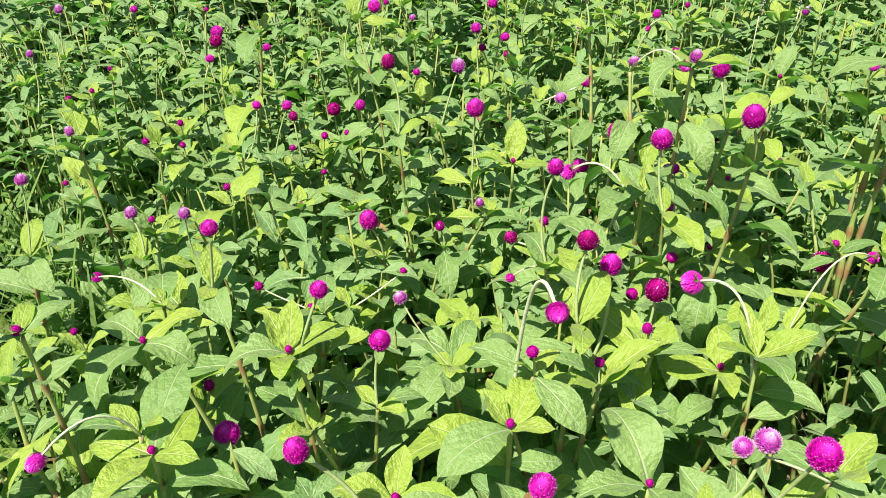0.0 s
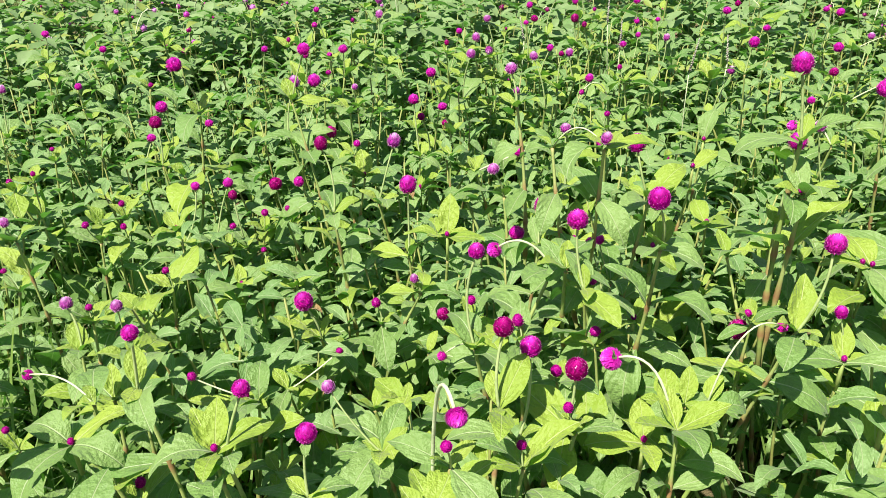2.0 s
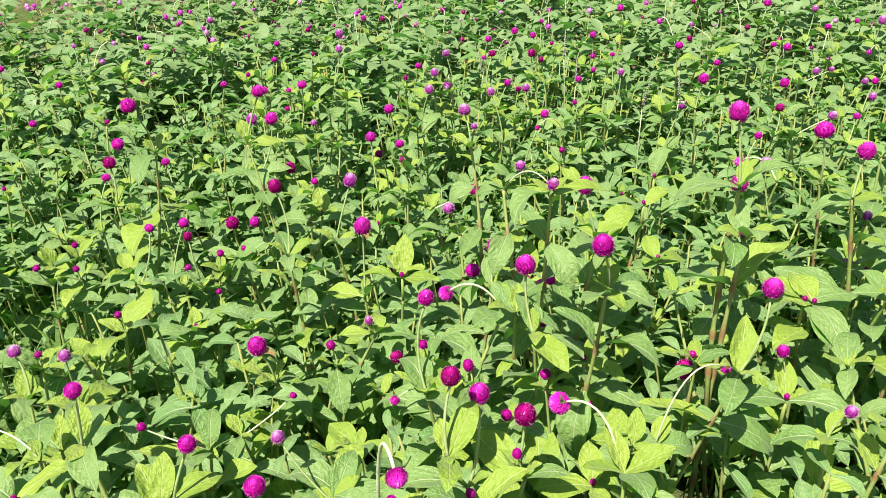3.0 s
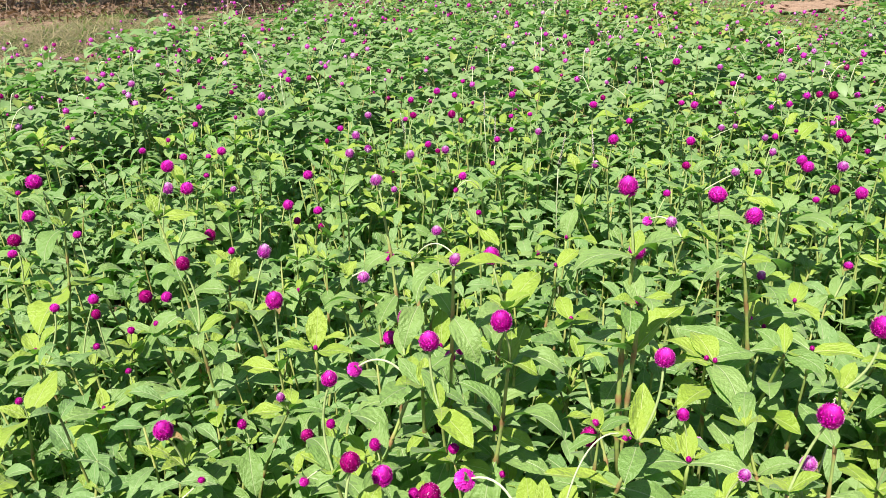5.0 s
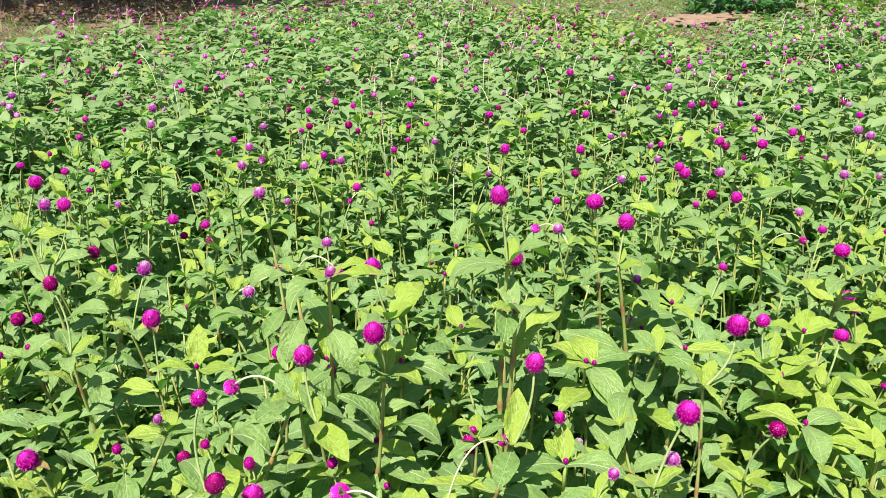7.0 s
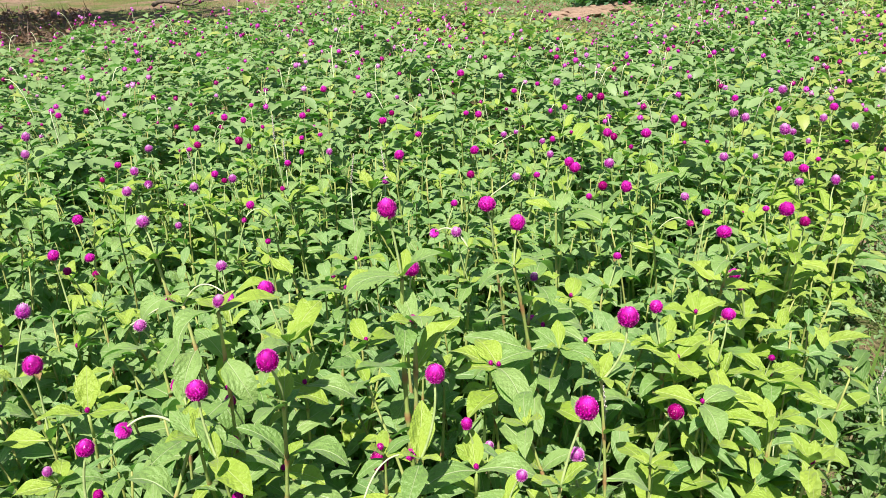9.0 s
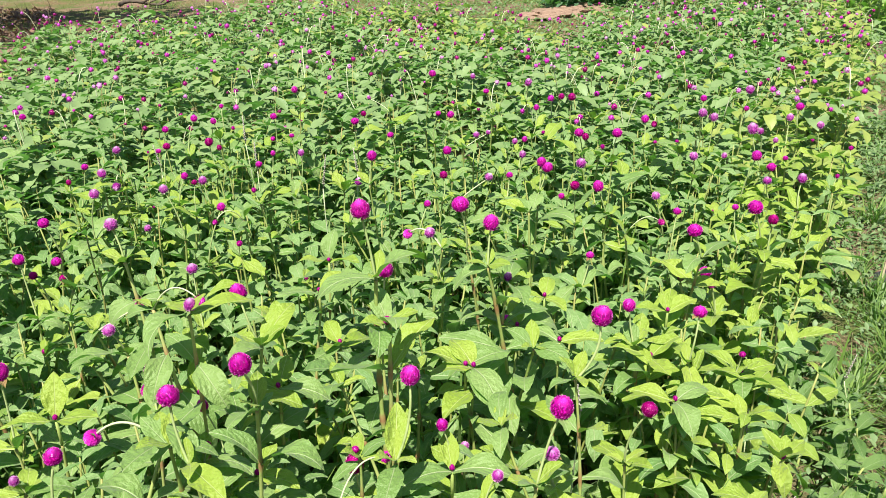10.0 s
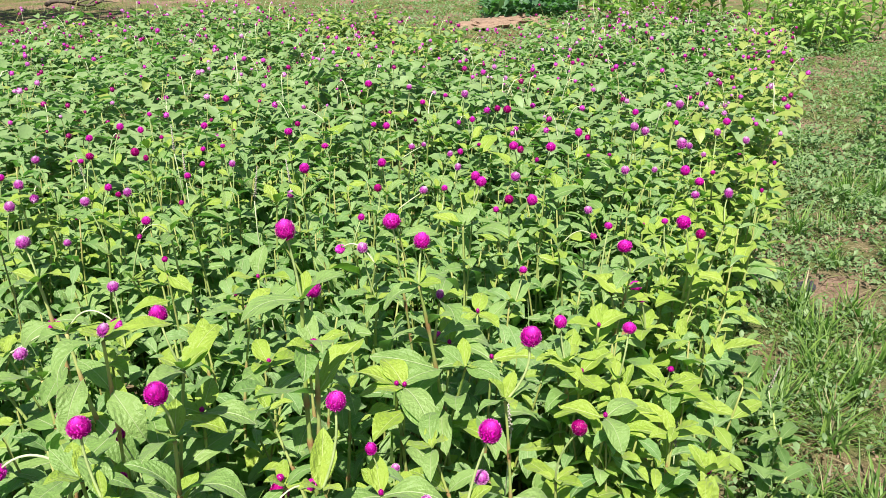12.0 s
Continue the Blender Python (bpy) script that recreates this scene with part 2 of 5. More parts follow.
for label, count, spike in (("full", 180, 0.130), ("deep", 180, 0.105), ("pale", 150, 0.165), ("bud", 80, 0.135), ("full_fine", 430, 0.125), ("deep_fine", 430, 0.100), ("pale_fine", 300, 0.165)):
    GLOBES[label] = []
    for k in range(3):
        # full heads get a top highlight in their colour; pale ones are whitish there
        arrays = globe_arrays(shape_rng, count, spike, shape_rng.uniform(0.88, 1.04), (6, 10), 1.0 if label.startswith("pale") else 0.75 if label.startswith("full") else 0.0)
        GLOBES[label].append(mesh_from("globe_" + label, arrays[0], arrays[1], [PETAL[label.split("_")[0]]], arrays[2], smooth=False))


def part(name, mesh, parent, m=None, label=""):
    ob = new(name, mesh)
    ob.parent = parent
    if m is not None:
        ob.matrix_basis = m
    return tagged(ob, label)


def tube_part(name, path, radii, mat, parent, sides=6):
    pts, faces = tube_arrays(path, radii, sides)
    return part(name, mesh_from(name, pts, faces, [mat]), parent)


def blade_matrix(root, azimuth, rise, length, twist=0.0, wide=1.0):
    """The pose of a leaf from root, pointing to azimuth and rising by so many radians."""
    along = Vector((math.cos(azimuth) * math.cos(rise), math.sin(azimuth) * math.cos(rise), math.sin(rise)))
    flat = Vector((-math.sin(azimuth), math.cos(azimuth), 0.0)) * -1
    up = flat.cross(along)
    turn = Matrix((flat, along, up)).transposed().to_4x4()
    return Matrix.Translation(root) @ turn @ Matrix.Rotation(twist, 4, "Y") @ Matrix.Diagonal((length * wide, length, length, 1))


def curve_points(a, b, c, count):
    return [a * (1 - s) ** 2 + b * 2 * s * (1 - s) + c * s * s for s in (k / count for k in range(count + 1))]


# ---- ground ----


def hill(x, y):
    return 0.018 * noise.noise(Vector((x * 1.7, y * 1.7, 0.3))) + 0.012 * noise.noise(Vector((x * 6, y * 6, 2.0)))


def ground_material():
    n = Nodes("soil_and_litter")
    where = n.tree.nodes.new("ShaderNodeTexCoord").outputs["Object"]
    clods = n.noise(14.0, 8.0, where, 0.65)
    broad = n.noise(0.75, 4.0, where)
    grit = n.noise(95.0, 5.0, where, 0.7)
    soil = n.mix(n.ramp(n.math("ADD", n.math("MULTIPLY", clods, 0.55), n.math("MULTIPLY", grit, 0.45)), 0.34, 0.66), (0.11, 0.066, 0.045), (0.38, 0.255, 0.185))
    straw = n.mix(n.ramp(n.noise(60.0, 4.0, where), 0.3, 0.7), (0.09, 0.064, 0.030), (0.27, 0.20, 0.10))
    colour = n.mix(n.ramp(broad, 0.44, 0.58), soil, straw)
    moss = n.ramp(n.noise(2.6, 6.0, where), 0.42, 0.56)
    colour = n.mix(n.math("MULTIPLY", moss, 0.80), colour, (0.085, 0.125, 0.028))
    return n.surface(colour, 0.95, n.bump(n.math("ADD", clods, n.math("MULTIPLY", grit, 0.35)), 1.0, 0.035), spec=0.12)


GROUND = ground_material()


def build_ground():
    near = np.concatenate([np.linspace(-3, 8, 111)])
    xs = np.concatenate([[-3000, -400, -60, -14, -6], near, [10, 16, 60, 400, 3000]])
    ys = np.concatenate([[-3000, -400, -60, -10, -3], np.linspace(-1, 10, 111), [12, 18, 60, 400, 3000]])
    pts = [(x, y, hill(x, y) if abs(x) < 20 and abs(y) < 20 else 0.0) for y in ys for x in xs]
    w = len(xs)
    faces = [(j * w + i, j * w + i + 1, (j + 1) * w + i + 1, (j + 1) * w + i) for j in range(len(ys) - 1) for i in range(w - 1)]
    ob = new("ground", mesh_from("ground", pts, faces, [GROUND]))
    tagged(ob, "brown crumbly garden soil with dry straw and moss", "ground", kind="structure")


build_ground()

# the bed: its sides as seen from above


def bed_right(y):
    """The x of the bed's long side at y."""
    return float(np.interp(y, (0.3, 0.5, 0.7, 1.2, 2.16, 4.0, 6.0), (0.80, 0.94, 1.14, 1.92, 3.36, 5.80, 8.3)))


def in_bed(x, y):
    far = float(np.interp(x, (-3.0, -1.6, -1.2, -0.9, -0.5, -0.2, 0.3, 1.1, 1.8, 2.55, 2.65, 2.75, 3.1, 3.4, 4.4, 4.8, 5.1), (2.2, 3.45, 3.85, 4.2, 4.62, 5.1, 5.6, 5.95, 6.0, 5.6, 4.6, 3.85, 3.8, 4.4, 4.5, 4.1, 2.4)))
    return x < bed_right(y) - 0.02 and y < far and x > -6


# ---- the flowers ----
BASES = []


def grassy(x, y):
    """The gap in the bed where grass has come up."""
    return -0.95 < x < -0.34 and 0.50 < y < 1.2


def gap(x, y):
    """A dark gap between the plants, where only bare stems stand."""
    return math.hypot((x - 0.47) / 1.25, y - 0.68) < 0.115 or math.hypot(x - 0.03, y - 0.80) < 0.05 or math.hypot((x + 0.40) / 1.3, y - 2.24) < 0.13


def sunny(x, y):
    """How many of the leaves at a place are young and yellow: most along the bed's edge."""
    edge = bed_right(y) + 0.06 - x
    return 0.88 if edge < 0.34 and y < 1.3 else 0.5 if edge < 0.40 else (0.19 if y < 0.9 else 0.10) + 0.35 * max(0.0, noise.noise(Vector((x * 1.9, y * 1.9, 5.0))))


def bloom(x, y, z, size, kind, node=None, arch=True):
    """A flower globe: its middle, its diameter in millimetres, its colour, and where its stalk leaves the stem."""
    return Vector((x, y, z)), size / 1000, kind, node, arch


WORDS = {"full": "magenta", "deep": "deep crimson-magenta", "pale": "pale pink-tipped", "bud": "small budding magenta"}


def knotted_stem(plant, start, bulge, end, thick, knots):
    """A stem that swells and reddens where its leaf pairs sit."""
    steps = {0.0: 0.0, 0.5: 0.0, 0.985: 0.0, 1.0: 0.6}
    for s in knots:
        for shift, swell in ((-0.035, 0.0), (-0.008, 1.0), (0.012, 0.7), (0.04, 0.0)):
            if 0.02 < s + shift < 0.98:
                steps[s + shift] = swell
    if not knots:
        steps.update({0.25: 0.0, 0.75: 0.0})
    line = sorted(steps)
    path = [start * (1 - s) ** 2 + bulge * 2 * s * (1 - s) + end * s * s for s in line]
    pts, faces = tube_arrays(path, [thick * (1.25 - 0.5 * s) * (1 + 0.45 * steps[s]) for s in line], 6)
    uvs = [(steps[s], s) for s in line for k in range(6)]
    part("stem", mesh_from("stem", pts, faces, [STEM], uvs), plant)


def leafy_stem(plant, rng, start, node, seed_turn, first=0.075, top=(0.056, 0.080), low=1.0):
    """A stem with pairs of leaves crosswise up to the top node."""
    rise = node - start
    bulge = start.lerp(node, 0.45) + Vector((rng.uniform(-1, 1), rng.uniform(-1, 1), 0)) * 0.10 * rise.length
    thick = rng.uniform(0.0019, 0.0028)
    length = rise.length
    where = plant.matrix_basis.translation
    knots = []
    fresh, bare = sunny(where.x, where.y), gap(where.x, where.y)
    at, turn, level = length, seed_turn, 0
    while at > first:
        s = at / length
        root = start * (1 - s) ** 2 + bulge * 2 * s * (1 - s) + node * s * s
        knots.append(s)
        size = rng.uniform(*top) * (1.03, 1.20, 1.28, 1.25, 1.1, 1.0, 0.9)[min(level, 6)] * low
        for k in (0, 1):
            if level > 2 and rng.random() < 0.25 or level > 1 and bare and rng.random() < 0.8:
                continue
            azimuth = turn + math.pi * k + rng.uniform(-0.4, 0.4)
            tilt = radians(rng.uniform(-18, 48) if level < 2 else rng.uniform(-50, 25))
            if level < 2 and tilt > 0.6:
                size = min(size, 0.058)
            kind = "young" if rng.random() < fresh * (1.1, 0.9, 0.5, 0.2)[min(level, 3)] else "mature"
            mesh = rng.choice(LEAVES[kind])
            part("leaf", mesh, plant, blade_matrix(root, azimuth, tilt, size * rng.uniform(0.62, 1.12), rng.uniform(-0.35, 0.35), rng.uniform(0.9, 1.15)))
        at -= rng.uniform(0.045, 0.072)
        turn += math.pi / 2 + rng.uniform(-0.25, 0.25)
        level += 1
    knotted_stem(plant, start, bulge, node, thick, knots if math.hypot(where.x - 0.1, where.y) < 1.25 else [])
    return turn


def rosette(plant, rng, node, turn, count=2, size=(0.022, 0.042)):
    """Small bright leaves crosswise at a shoot's end."""
    for k in range(count):
        azimuth = turn + k * math.pi * 2 / count + rng.uniform(-0.25, 0.25)
        part("leaf", rng.choice(LEAVES["young"]), plant, blade_matrix(node + Vector((0, 0, 0.003)), azimuth, radians(rng.uniform(15, 55)), rng.uniform(*size), rng.uniform(-0.3, 0.3), 1.1))


def flower(plant, rng, spot, size, kind, node, arched=False):
    """A hairy stalk with its globe and the two green bracts below it."""
    reach = spot - node
    if arched:
        bend = node.lerp(spot, 0.25) + Vector((0, 0, max(reach.z, 0.0) * 0.75 + 0.034))
        facing = (spot - bend).normalized()
    elif reach.z > 0.4 * reach.length:
        bend = node.lerp(spot, 0.5) + Vector((rng.uniform(-1, 1), rng.uniform(-1, 1), 0)) * 0.16 * reach.length
        facing = (reach.normalized() + Vector((0, 0, 0.6))).normalized()
    else:
        bend = node.lerp(spot, 0.45) + Vector((0, 0, 0.042))
        facing = (spot - bend).normalized()
    foot = spot - facing * size * 0.36
    thick = 0.0013 if size > 0.014 else 0.0009
    tube_part("peduncle", curve_points(node, bend, foot, 12), [thick * (1.15 - 0.2 * k / 12) for k in range(13)], STALK if reach.z > 0.6 * reach.length and not arched else PEDUNCLE, plant)
    turn = facing.to_track_quat("Z", "Y").to_matrix().to_4x4() @ Matrix.Rotation(rng.uniform(0, 6.28), 4, "Z")
    spread = plant.matrix_basis.translation
    near = kind != "bud" and math.hypot(spread.x - 0.1, spread.y) < 0.95
    head = part("flower_head", rng.choice(GLOBES[kind + "_fine" if near else kind]), plant, Matrix.Translation(spot) @ turn @ Matrix.Diagonal((size * 0.93, size * 0.93, size * rng.uniform(0.84, 1.08), 1)), WORDS[kind] + " papery globe")
    for k in (0, 1) if spread.length < 1.75 else ():
        m = blade_matrix(Vector((0, 0, -0.40)), math.pi * k + rng.uniform(-0.2, 0.2), radians(rng.uniform(-18, 12)), rng.uniform(0.70, 1.10), 0.0, 1.25)
        if rng.random() < 0.05:
            part("bract", WITHERED, head, m, "withered brown bract")
        else:
            part("bract", LEAVES["mature"][k], head, m, "pointed green bract")


def amaranth(*blooms):
    """One plant: a main stem to its first bloom, a side stem to each other one."""
    first = blooms[0][0]
    rng = rng_for(first.x * 100, first.y * 100, first.z * 100)
    base = Vector((first.x + rng.uniform(-0.05, 0.05), first.y + rng.uniform(-0.03, 0.06), 0))
    base.z = hill(base.x, base.y) - 0.004
    plant = tagged(new("globe_amaranth"), "leafy globe amaranth with %s flower heads on thin stalks" % WORDS[blooms[0][2]], "flower plant", "bed of globe amaranths")
    plant.matrix_basis = Matrix.Translation(base)
    BASES.append((base.x, base.y))
    turn = rng.uniform(0, 6.28)
    for k, (spot, size, kind, node, arch) in enumerate(blooms):
        spot = spot - base
        arched = node is not None and arch
        if node is not None:
            node = Vector(node) - base
        else:
            stalk = rng.uniform(0.045, 0.115) if size > 0.013 else rng.uniform(0.006, 0.04)
            node = spot - Vector((rng.uniform(-0.35, 0.35), rng.uniform(-0.25, 0.35), 1)) * stalk
            if size < 0.019 and rng.random() < 0.20:
                hang = rng.uniform(0, 6.28)
                node = spot + Vector((math.cos(hang) * 0.065, math.sin(hang) * 0.065, rng.uniform(-0.05, -0.015)))
        if k == 0:
            start = Vector((0, 0, 0))
        else:
            s = rng.uniform(0.25, 0.5)
            start = main * s
        end = leafy_stem(plant, rng, start, node, turn, 0.08 if k == 0 else 0.09)
        if k == 0:
            main = node.copy()
        rosette(plant, rng, node, end, rng.choice((2, 2, 3)))
        flower(plant, rng, spot, size, kind, node, arched)
        turn += 1.1
    if rng.random() < 0.55:
        tip = main * 0.62 + Vector((rng.uniform(-0.07, 0.07), rng.uniform(-0.07, 0.07), 0.10))
        leafy_stem(plant, rng, main * 0.45, tip, turn, 0.06, (0.04, 0.06))
        rosette(plant, rng, tip, turn, 3)
    return plant


def green_amaranth(x, y, height, rng, bud=True, size=(0.050, 0.072)):
    """A plant that has not flowered yet: a rosette of four leaves at its top, and a tiny bud in it."""
    base = Vector((x, y, hill(x, y) - 0.004))
    plant = tagged(new("globe_amaranth"), "leafy globe amaranth with a bright unopened leaf rosette", "flower plant", "bed of globe amaranths")
    plant.matrix_basis = Matrix.Translation(base)
    BASES.append((x, y))
    turn = rng.uniform(0, 6.28)
    node = Vector((rng.uniform(-0.03, 0.03), rng.uniform(-0.03, 0.03), height))
    end = leafy_stem(plant, rng, Vector((0, 0, 0)), node, turn, 0.05, size)
    rosette(plant, rng, node, turn + 1.57, rng.choice((2, 3, 4)), (0.03, 0.055))
    if bud:
        s = rng.uniform(0.004, 0.008)
        part("flower_bud", rng.choice(GLOBES["bud"]), plant, Matrix.Translation(node + Vector((0, 0, 0.010))) @ Matrix.Diagonal((s, s, s * 1.2, 1)), "tiny magenta bud")
    return plant


amaranth(bloom(-0.081, 0.305, 0.498, 15.5, "full", node=(-0.035, 0.296, 0.425), arch=False))
amaranth(bloom(0.065, 0.314, 0.453, 18.0, "full"))
amaranth(bloom(0.215, 0.290, 0.506, 19.6, "full"), bloom(0.189, 0.326, 0.473, 13.0, "pale"), bloom(0.203, 0.326, 0.478, 16.2, "pale"))
amaranth(bloom(0.072, 0.354, 0.558, 15.7, "full", node=(0.055, 0.420, 0.400)))
amaranth(bloom(0.067, 0.408, 0.481, 9.4, "bud"))
amaranth(bloom(-0.274, 0.356, 0.433, 13.7, "full", node=(-0.225, 0.405, 0.405)))
amaranth(bloom(-0.177, 0.446, 0.363, 23.2, "full"))
amaranth(bloom(0.134, 0.479, 0.407, 9.3, "bud"), bloom(0.123, 0.523, 0.500, 19.1, "deep"), bloom(0.181, 0.514, 0.414, 9.7, "bud"))
amaranth(bloom(-0.095, 0.491, 0.477, 15.6, "full"), bloom(-0.050, 0.498, 0.418, 19.9, "full"))
amaranth(bloom(-0.179, 0.511, 0.524, 14.5, "full"), bloom(-0.231, 0.516, 0.370, 12.1, "bud"), bloom(-0.217, 0.529, 0.340, 10.5, "bud"))
amaranth(bloom(-0.035, 0.555, 0.420, 13.2, "pale", node=(0.012, 0.530, 0.355), arch=False))
amaranth(bloom(0.151, 0.547, 0.459, 20.4, "full"), bloom(0.193, 0.541, 0.435, 22.7, "deep"), bloom(0.183, 0.579, 0.403, 11.6, "bud"))
amaranth(bloom(0.040, 0.568, 0.340, 8.8, "bud"))
amaranth(bloom(-0.338, 0.475, 0.452, 9.8, "bud"), bloom(-0.312, 0.497, 0.330, 8.1, "bud"))
amaranth(bloom(0.230, 0.559, 0.430, 22.8, "full", node=(0.290, 0.520, 0.330)))
amaranth(bloom(0.150, 0.616, 0.439, 12.1, "bud"), bloom(0.111, 0.637, 0.509, 16.8, "full"))
amaranth(bloom(-0.135, 0.633, 0.350, 9.4, "bud"), bloom(-0.185, 0.632, 0.380, 10.3, "bud"))
amaranth(bloom(0.075, 0.655, 0.370, 11.8, "bud"), bloom(0.108, 0.667, 0.432, 10.3, "bud"))
amaranth(bloom(0.232, 0.627, 0.412, 12.2, "bud"), bloom(0.278, 0.618, 0.565, 21.5, "full"), bloom(0.214, 0.660, 0.525, 22.3, "full"))
amaranth(bloom(0.400, 0.579, 0.441, 12.3, "bud", node=(0.330, 0.560, 0.360)))
amaranth(bloom(0.490, 0.510, 0.434, 11.9, "pale"), bloom(0.541, 0.481, 0.517, 23.3, "full"), bloom(0.543, 0.495, 0.452, 15.0, "pale"))
amaranth(bloom(0.377, 0.605, 0.440, 8.5, "bud"), bloom(0.427, 0.572, 0.534, 20.2, "full"), bloom(0.381, 0.624, 0.406, 22.2, "deep"))
amaranth(bloom(-0.042, 0.714, 0.340, 8.9, "bud"), bloom(-0.082, 0.755, 0.384, 23.3, "full"))
amaranth(bloom(0.080, 0.719, 0.380, 16.3, "deep"), bloom(0.139, 0.723, 0.459, 18.3, "full"))
amaranth(bloom(0.297, 0.669, 0.330, 8.0, "bud"), bloom(0.243, 0.692, 0.432, 10.6, "bud"))
amaranth(bloom(-0.386, 0.624, 0.330, 8.2, "bud"))
amaranth(bloom(-0.354, 0.643, 0.386, 11.5, "bud", node=(-0.266, 0.585, 0.390)))
amaranth(bloom(-0.272, 0.701, 0.427, 13.1, "pale"))
amaranth(bloom(0.253, 0.719, 0.585, 13.0, "pale"), bloom(0.250, 0.739, 0.451, 13.4, "full"))
amaranth(bloom(0.483, 0.619, 0.424, 13.5, "full"))
amaranth(bloom(0.000, 0.793, 0.351, 12.3, "bud"), bloom(0.049, 0.800, 0.379, 10.8, "pale"))
amaranth(bloom(0.448, 0.679, 0.535, 11.0, "bud"), bloom(0.434, 0.705, 0.658, 21.9, "full"))
amaranth(bloom(0.272, 0.784, 0.430, 13.6, "full"), bloom(0.272, 0.807, 0.544, 12.9, "full"), bloom(0.317, 0.818, 0.537, 21.7, "full"))
amaranth(bloom(0.632, 0.545, 0.559, 22.9, "full"))
amaranth(bloom(0.535, 0.664, 0.344, 10.8, "pale"))
amaranth(bloom(0.212, 0.829, 0.456, 24.5, "full"))
amaranth(bloom(-0.455, 0.736, 0.452, 14.0, "pale"))
amaranth(bloom(-0.370, 0.787, 0.379, 16.1, "pale"), bloom(-0.362, 0.820, 0.350, 9.8, "bud"))
amaranth(bloom(0.483, 0.770, 0.550, 21.4, "full"))
amaranth(bloom(0.722, 0.555, 0.405, 20.5, "deep"))
amaranth(bloom(0.047, 0.911, 0.455, 24.3, "full"))
amaranth(bloom(-0.062, 0.925, 0.513, 19.3, "deep"))
amaranth(bloom(-0.281, 0.885, 0.360, 10.3, "bud"))
amaranth(bloom(-0.161, 0.944, 0.350, 9.3, "bud"))
amaranth(bloom(0.634, 0.778, 0.578, 22.3, "full"), bloom(0.679, 0.807, 0.478, 12.2, "pale"))
amaranth(bloom(-0.468, 0.888, 0.441, 12.7, "pale"))
amaranth(bloom(0.205, 0.991, 0.330, 24.4, "full"), bloom(0.171, 1.004, 0.430, 17.7, "pale"), bloom(0.201, 1.050, 0.562, 19.0, "pale"))
amaranth(bloom(-0.213, 1.002, 0.360, 10.5, "bud"), bloom(-0.168, 1.021, 0.370, 11.4, "bud"), bloom(-0.258, 1.011, 0.423, 14.2, "full"))
amaranth(bloom(-0.211, 1.024, 0.400, 14.5, "deep"))
amaranth(bloom(-0.115, 1.040, 0.409, 16.3, "full"), bloom(-0.139, 1.052, 0.360, 10.1, "bud"), bloom(-0.091, 1.087, 0.592, 19.9, "full"))
amaranth(bloom(0.029, 1.071, 0.454, 21.3, "pale"))
amaranth(bloom(-0.523, 0.940, 0.340, 9.4, "bud"))
amaranth(bloom(0.216, 1.065, 0.430, 18.8, "full"))
amaranth(bloom(0.642, 0.878, 0.568, 25.5, "full"))
amaranth(bloom(0.820, 0.717, 0.441, 19.0, "full"))
amaranth(bloom(0.881, 0.647, 0.449, 19.4, "full"))
amaranth(bloom(-0.427, 1.010, 0.370, 11.4, "bud"), bloom(-0.385, 1.038, 0.350, 10.0, "bud"))
amaranth(bloom(0.707, 0.857, 0.376, 19.8, "full"))
amaranth(bloom(-0.236, 1.106, 0.383, 17.3, "full"))
amaranth(bloom(0.956, 0.630, 0.370, 9.5, "bud"))
amaranth(bloom(-0.170, 1.144, 0.360, 23.3, "deep"))
amaranth(bloom(-0.404, 1.098, 0.360, 10.4, "bud"))
amaranth(bloom(0.305, 1.149, 0.430, 18.5, "pale"))
amaranth(bloom(-0.343, 1.155, 0.470, 22.6, "deep"), bloom(-0.302, 1.174, 0.554, 25.5, "full"))
amaranth(bloom(-0.038, 1.227, 0.390, 13.0, "full"))
amaranth(bloom(0.996, 0.786, 0.492, 23.8, "full"))
amaranth(bloom(0.063, 1.268, 0.450, 20.0, "full"), bloom(0.117, 1.280, 0.400, 13.8, "deep"), bloom(0.113, 1.281, 0.430, 17.6, "full"))
amaranth(bloom(-0.378, 1.221, 0.420, 16.6, "full"))
amaranth(bloom(0.689, 1.081, 0.440, 18.9, "pale"), bloom(0.663, 1.115, 0.430, 17.4, "full"))
amaranth(bloom(0.075, 1.290, 0.410, 14.7, "deep"))
amaranth(bloom(-0.011, 1.302, 0.294, 18.4, "full"))
amaranth(bloom(-0.571, 1.187, 0.380, 9.2, "bud"), bloom(-0.623, 1.205, 0.360, 11.2, "bud"))
amaranth(bloom(0.402, 1.260, 0.410, 11.2, "bud"))
amaranth(bloom(1.063, 0.800, 0.379, 16.6, "full"), bloom(1.033, 0.839, 0.380, 11.2, "bud"), bloom(1.098, 0.849, 0.371, 22.0, "full"))
amaranth(bloom(-0.111, 1.326, 0.473, 24.8, "full"))
amaranth(bloom(0.933, 0.954, 0.396, 15.4, "full"))
amaranth(bloom(-0.302, 1.306, 0.410, 16.6, "full"))
amaranth(bloom(-0.157, 1.399, 0.450, 22.0, "pale"))
amaranth(bloom(-0.581, 1.294, 0.380, 8.8, "bud"))
amaranth(bloom(0.100, 1.420, 0.450, 20.1, "full"))
amaranth(bloom(0.384, 1.384, 0.410, 11.0, "bud"), bloom(0.402, 1.405, 0.430, 17.7, "full"))
amaranth(bloom(1.111, 0.944, 0.447, 16.1, "full"))
amaranth(bloom(0.945, 1.112, 0.507, 21.8, "full"), bloom(0.940, 1.124, 0.515, 18.9, "full"))
amaranth(bloom(0.268, 1.439, 0.400, 13.4, "pale"))
amaranth(bloom(-0.105, 1.463, 0.323, 25.5, "deep"))
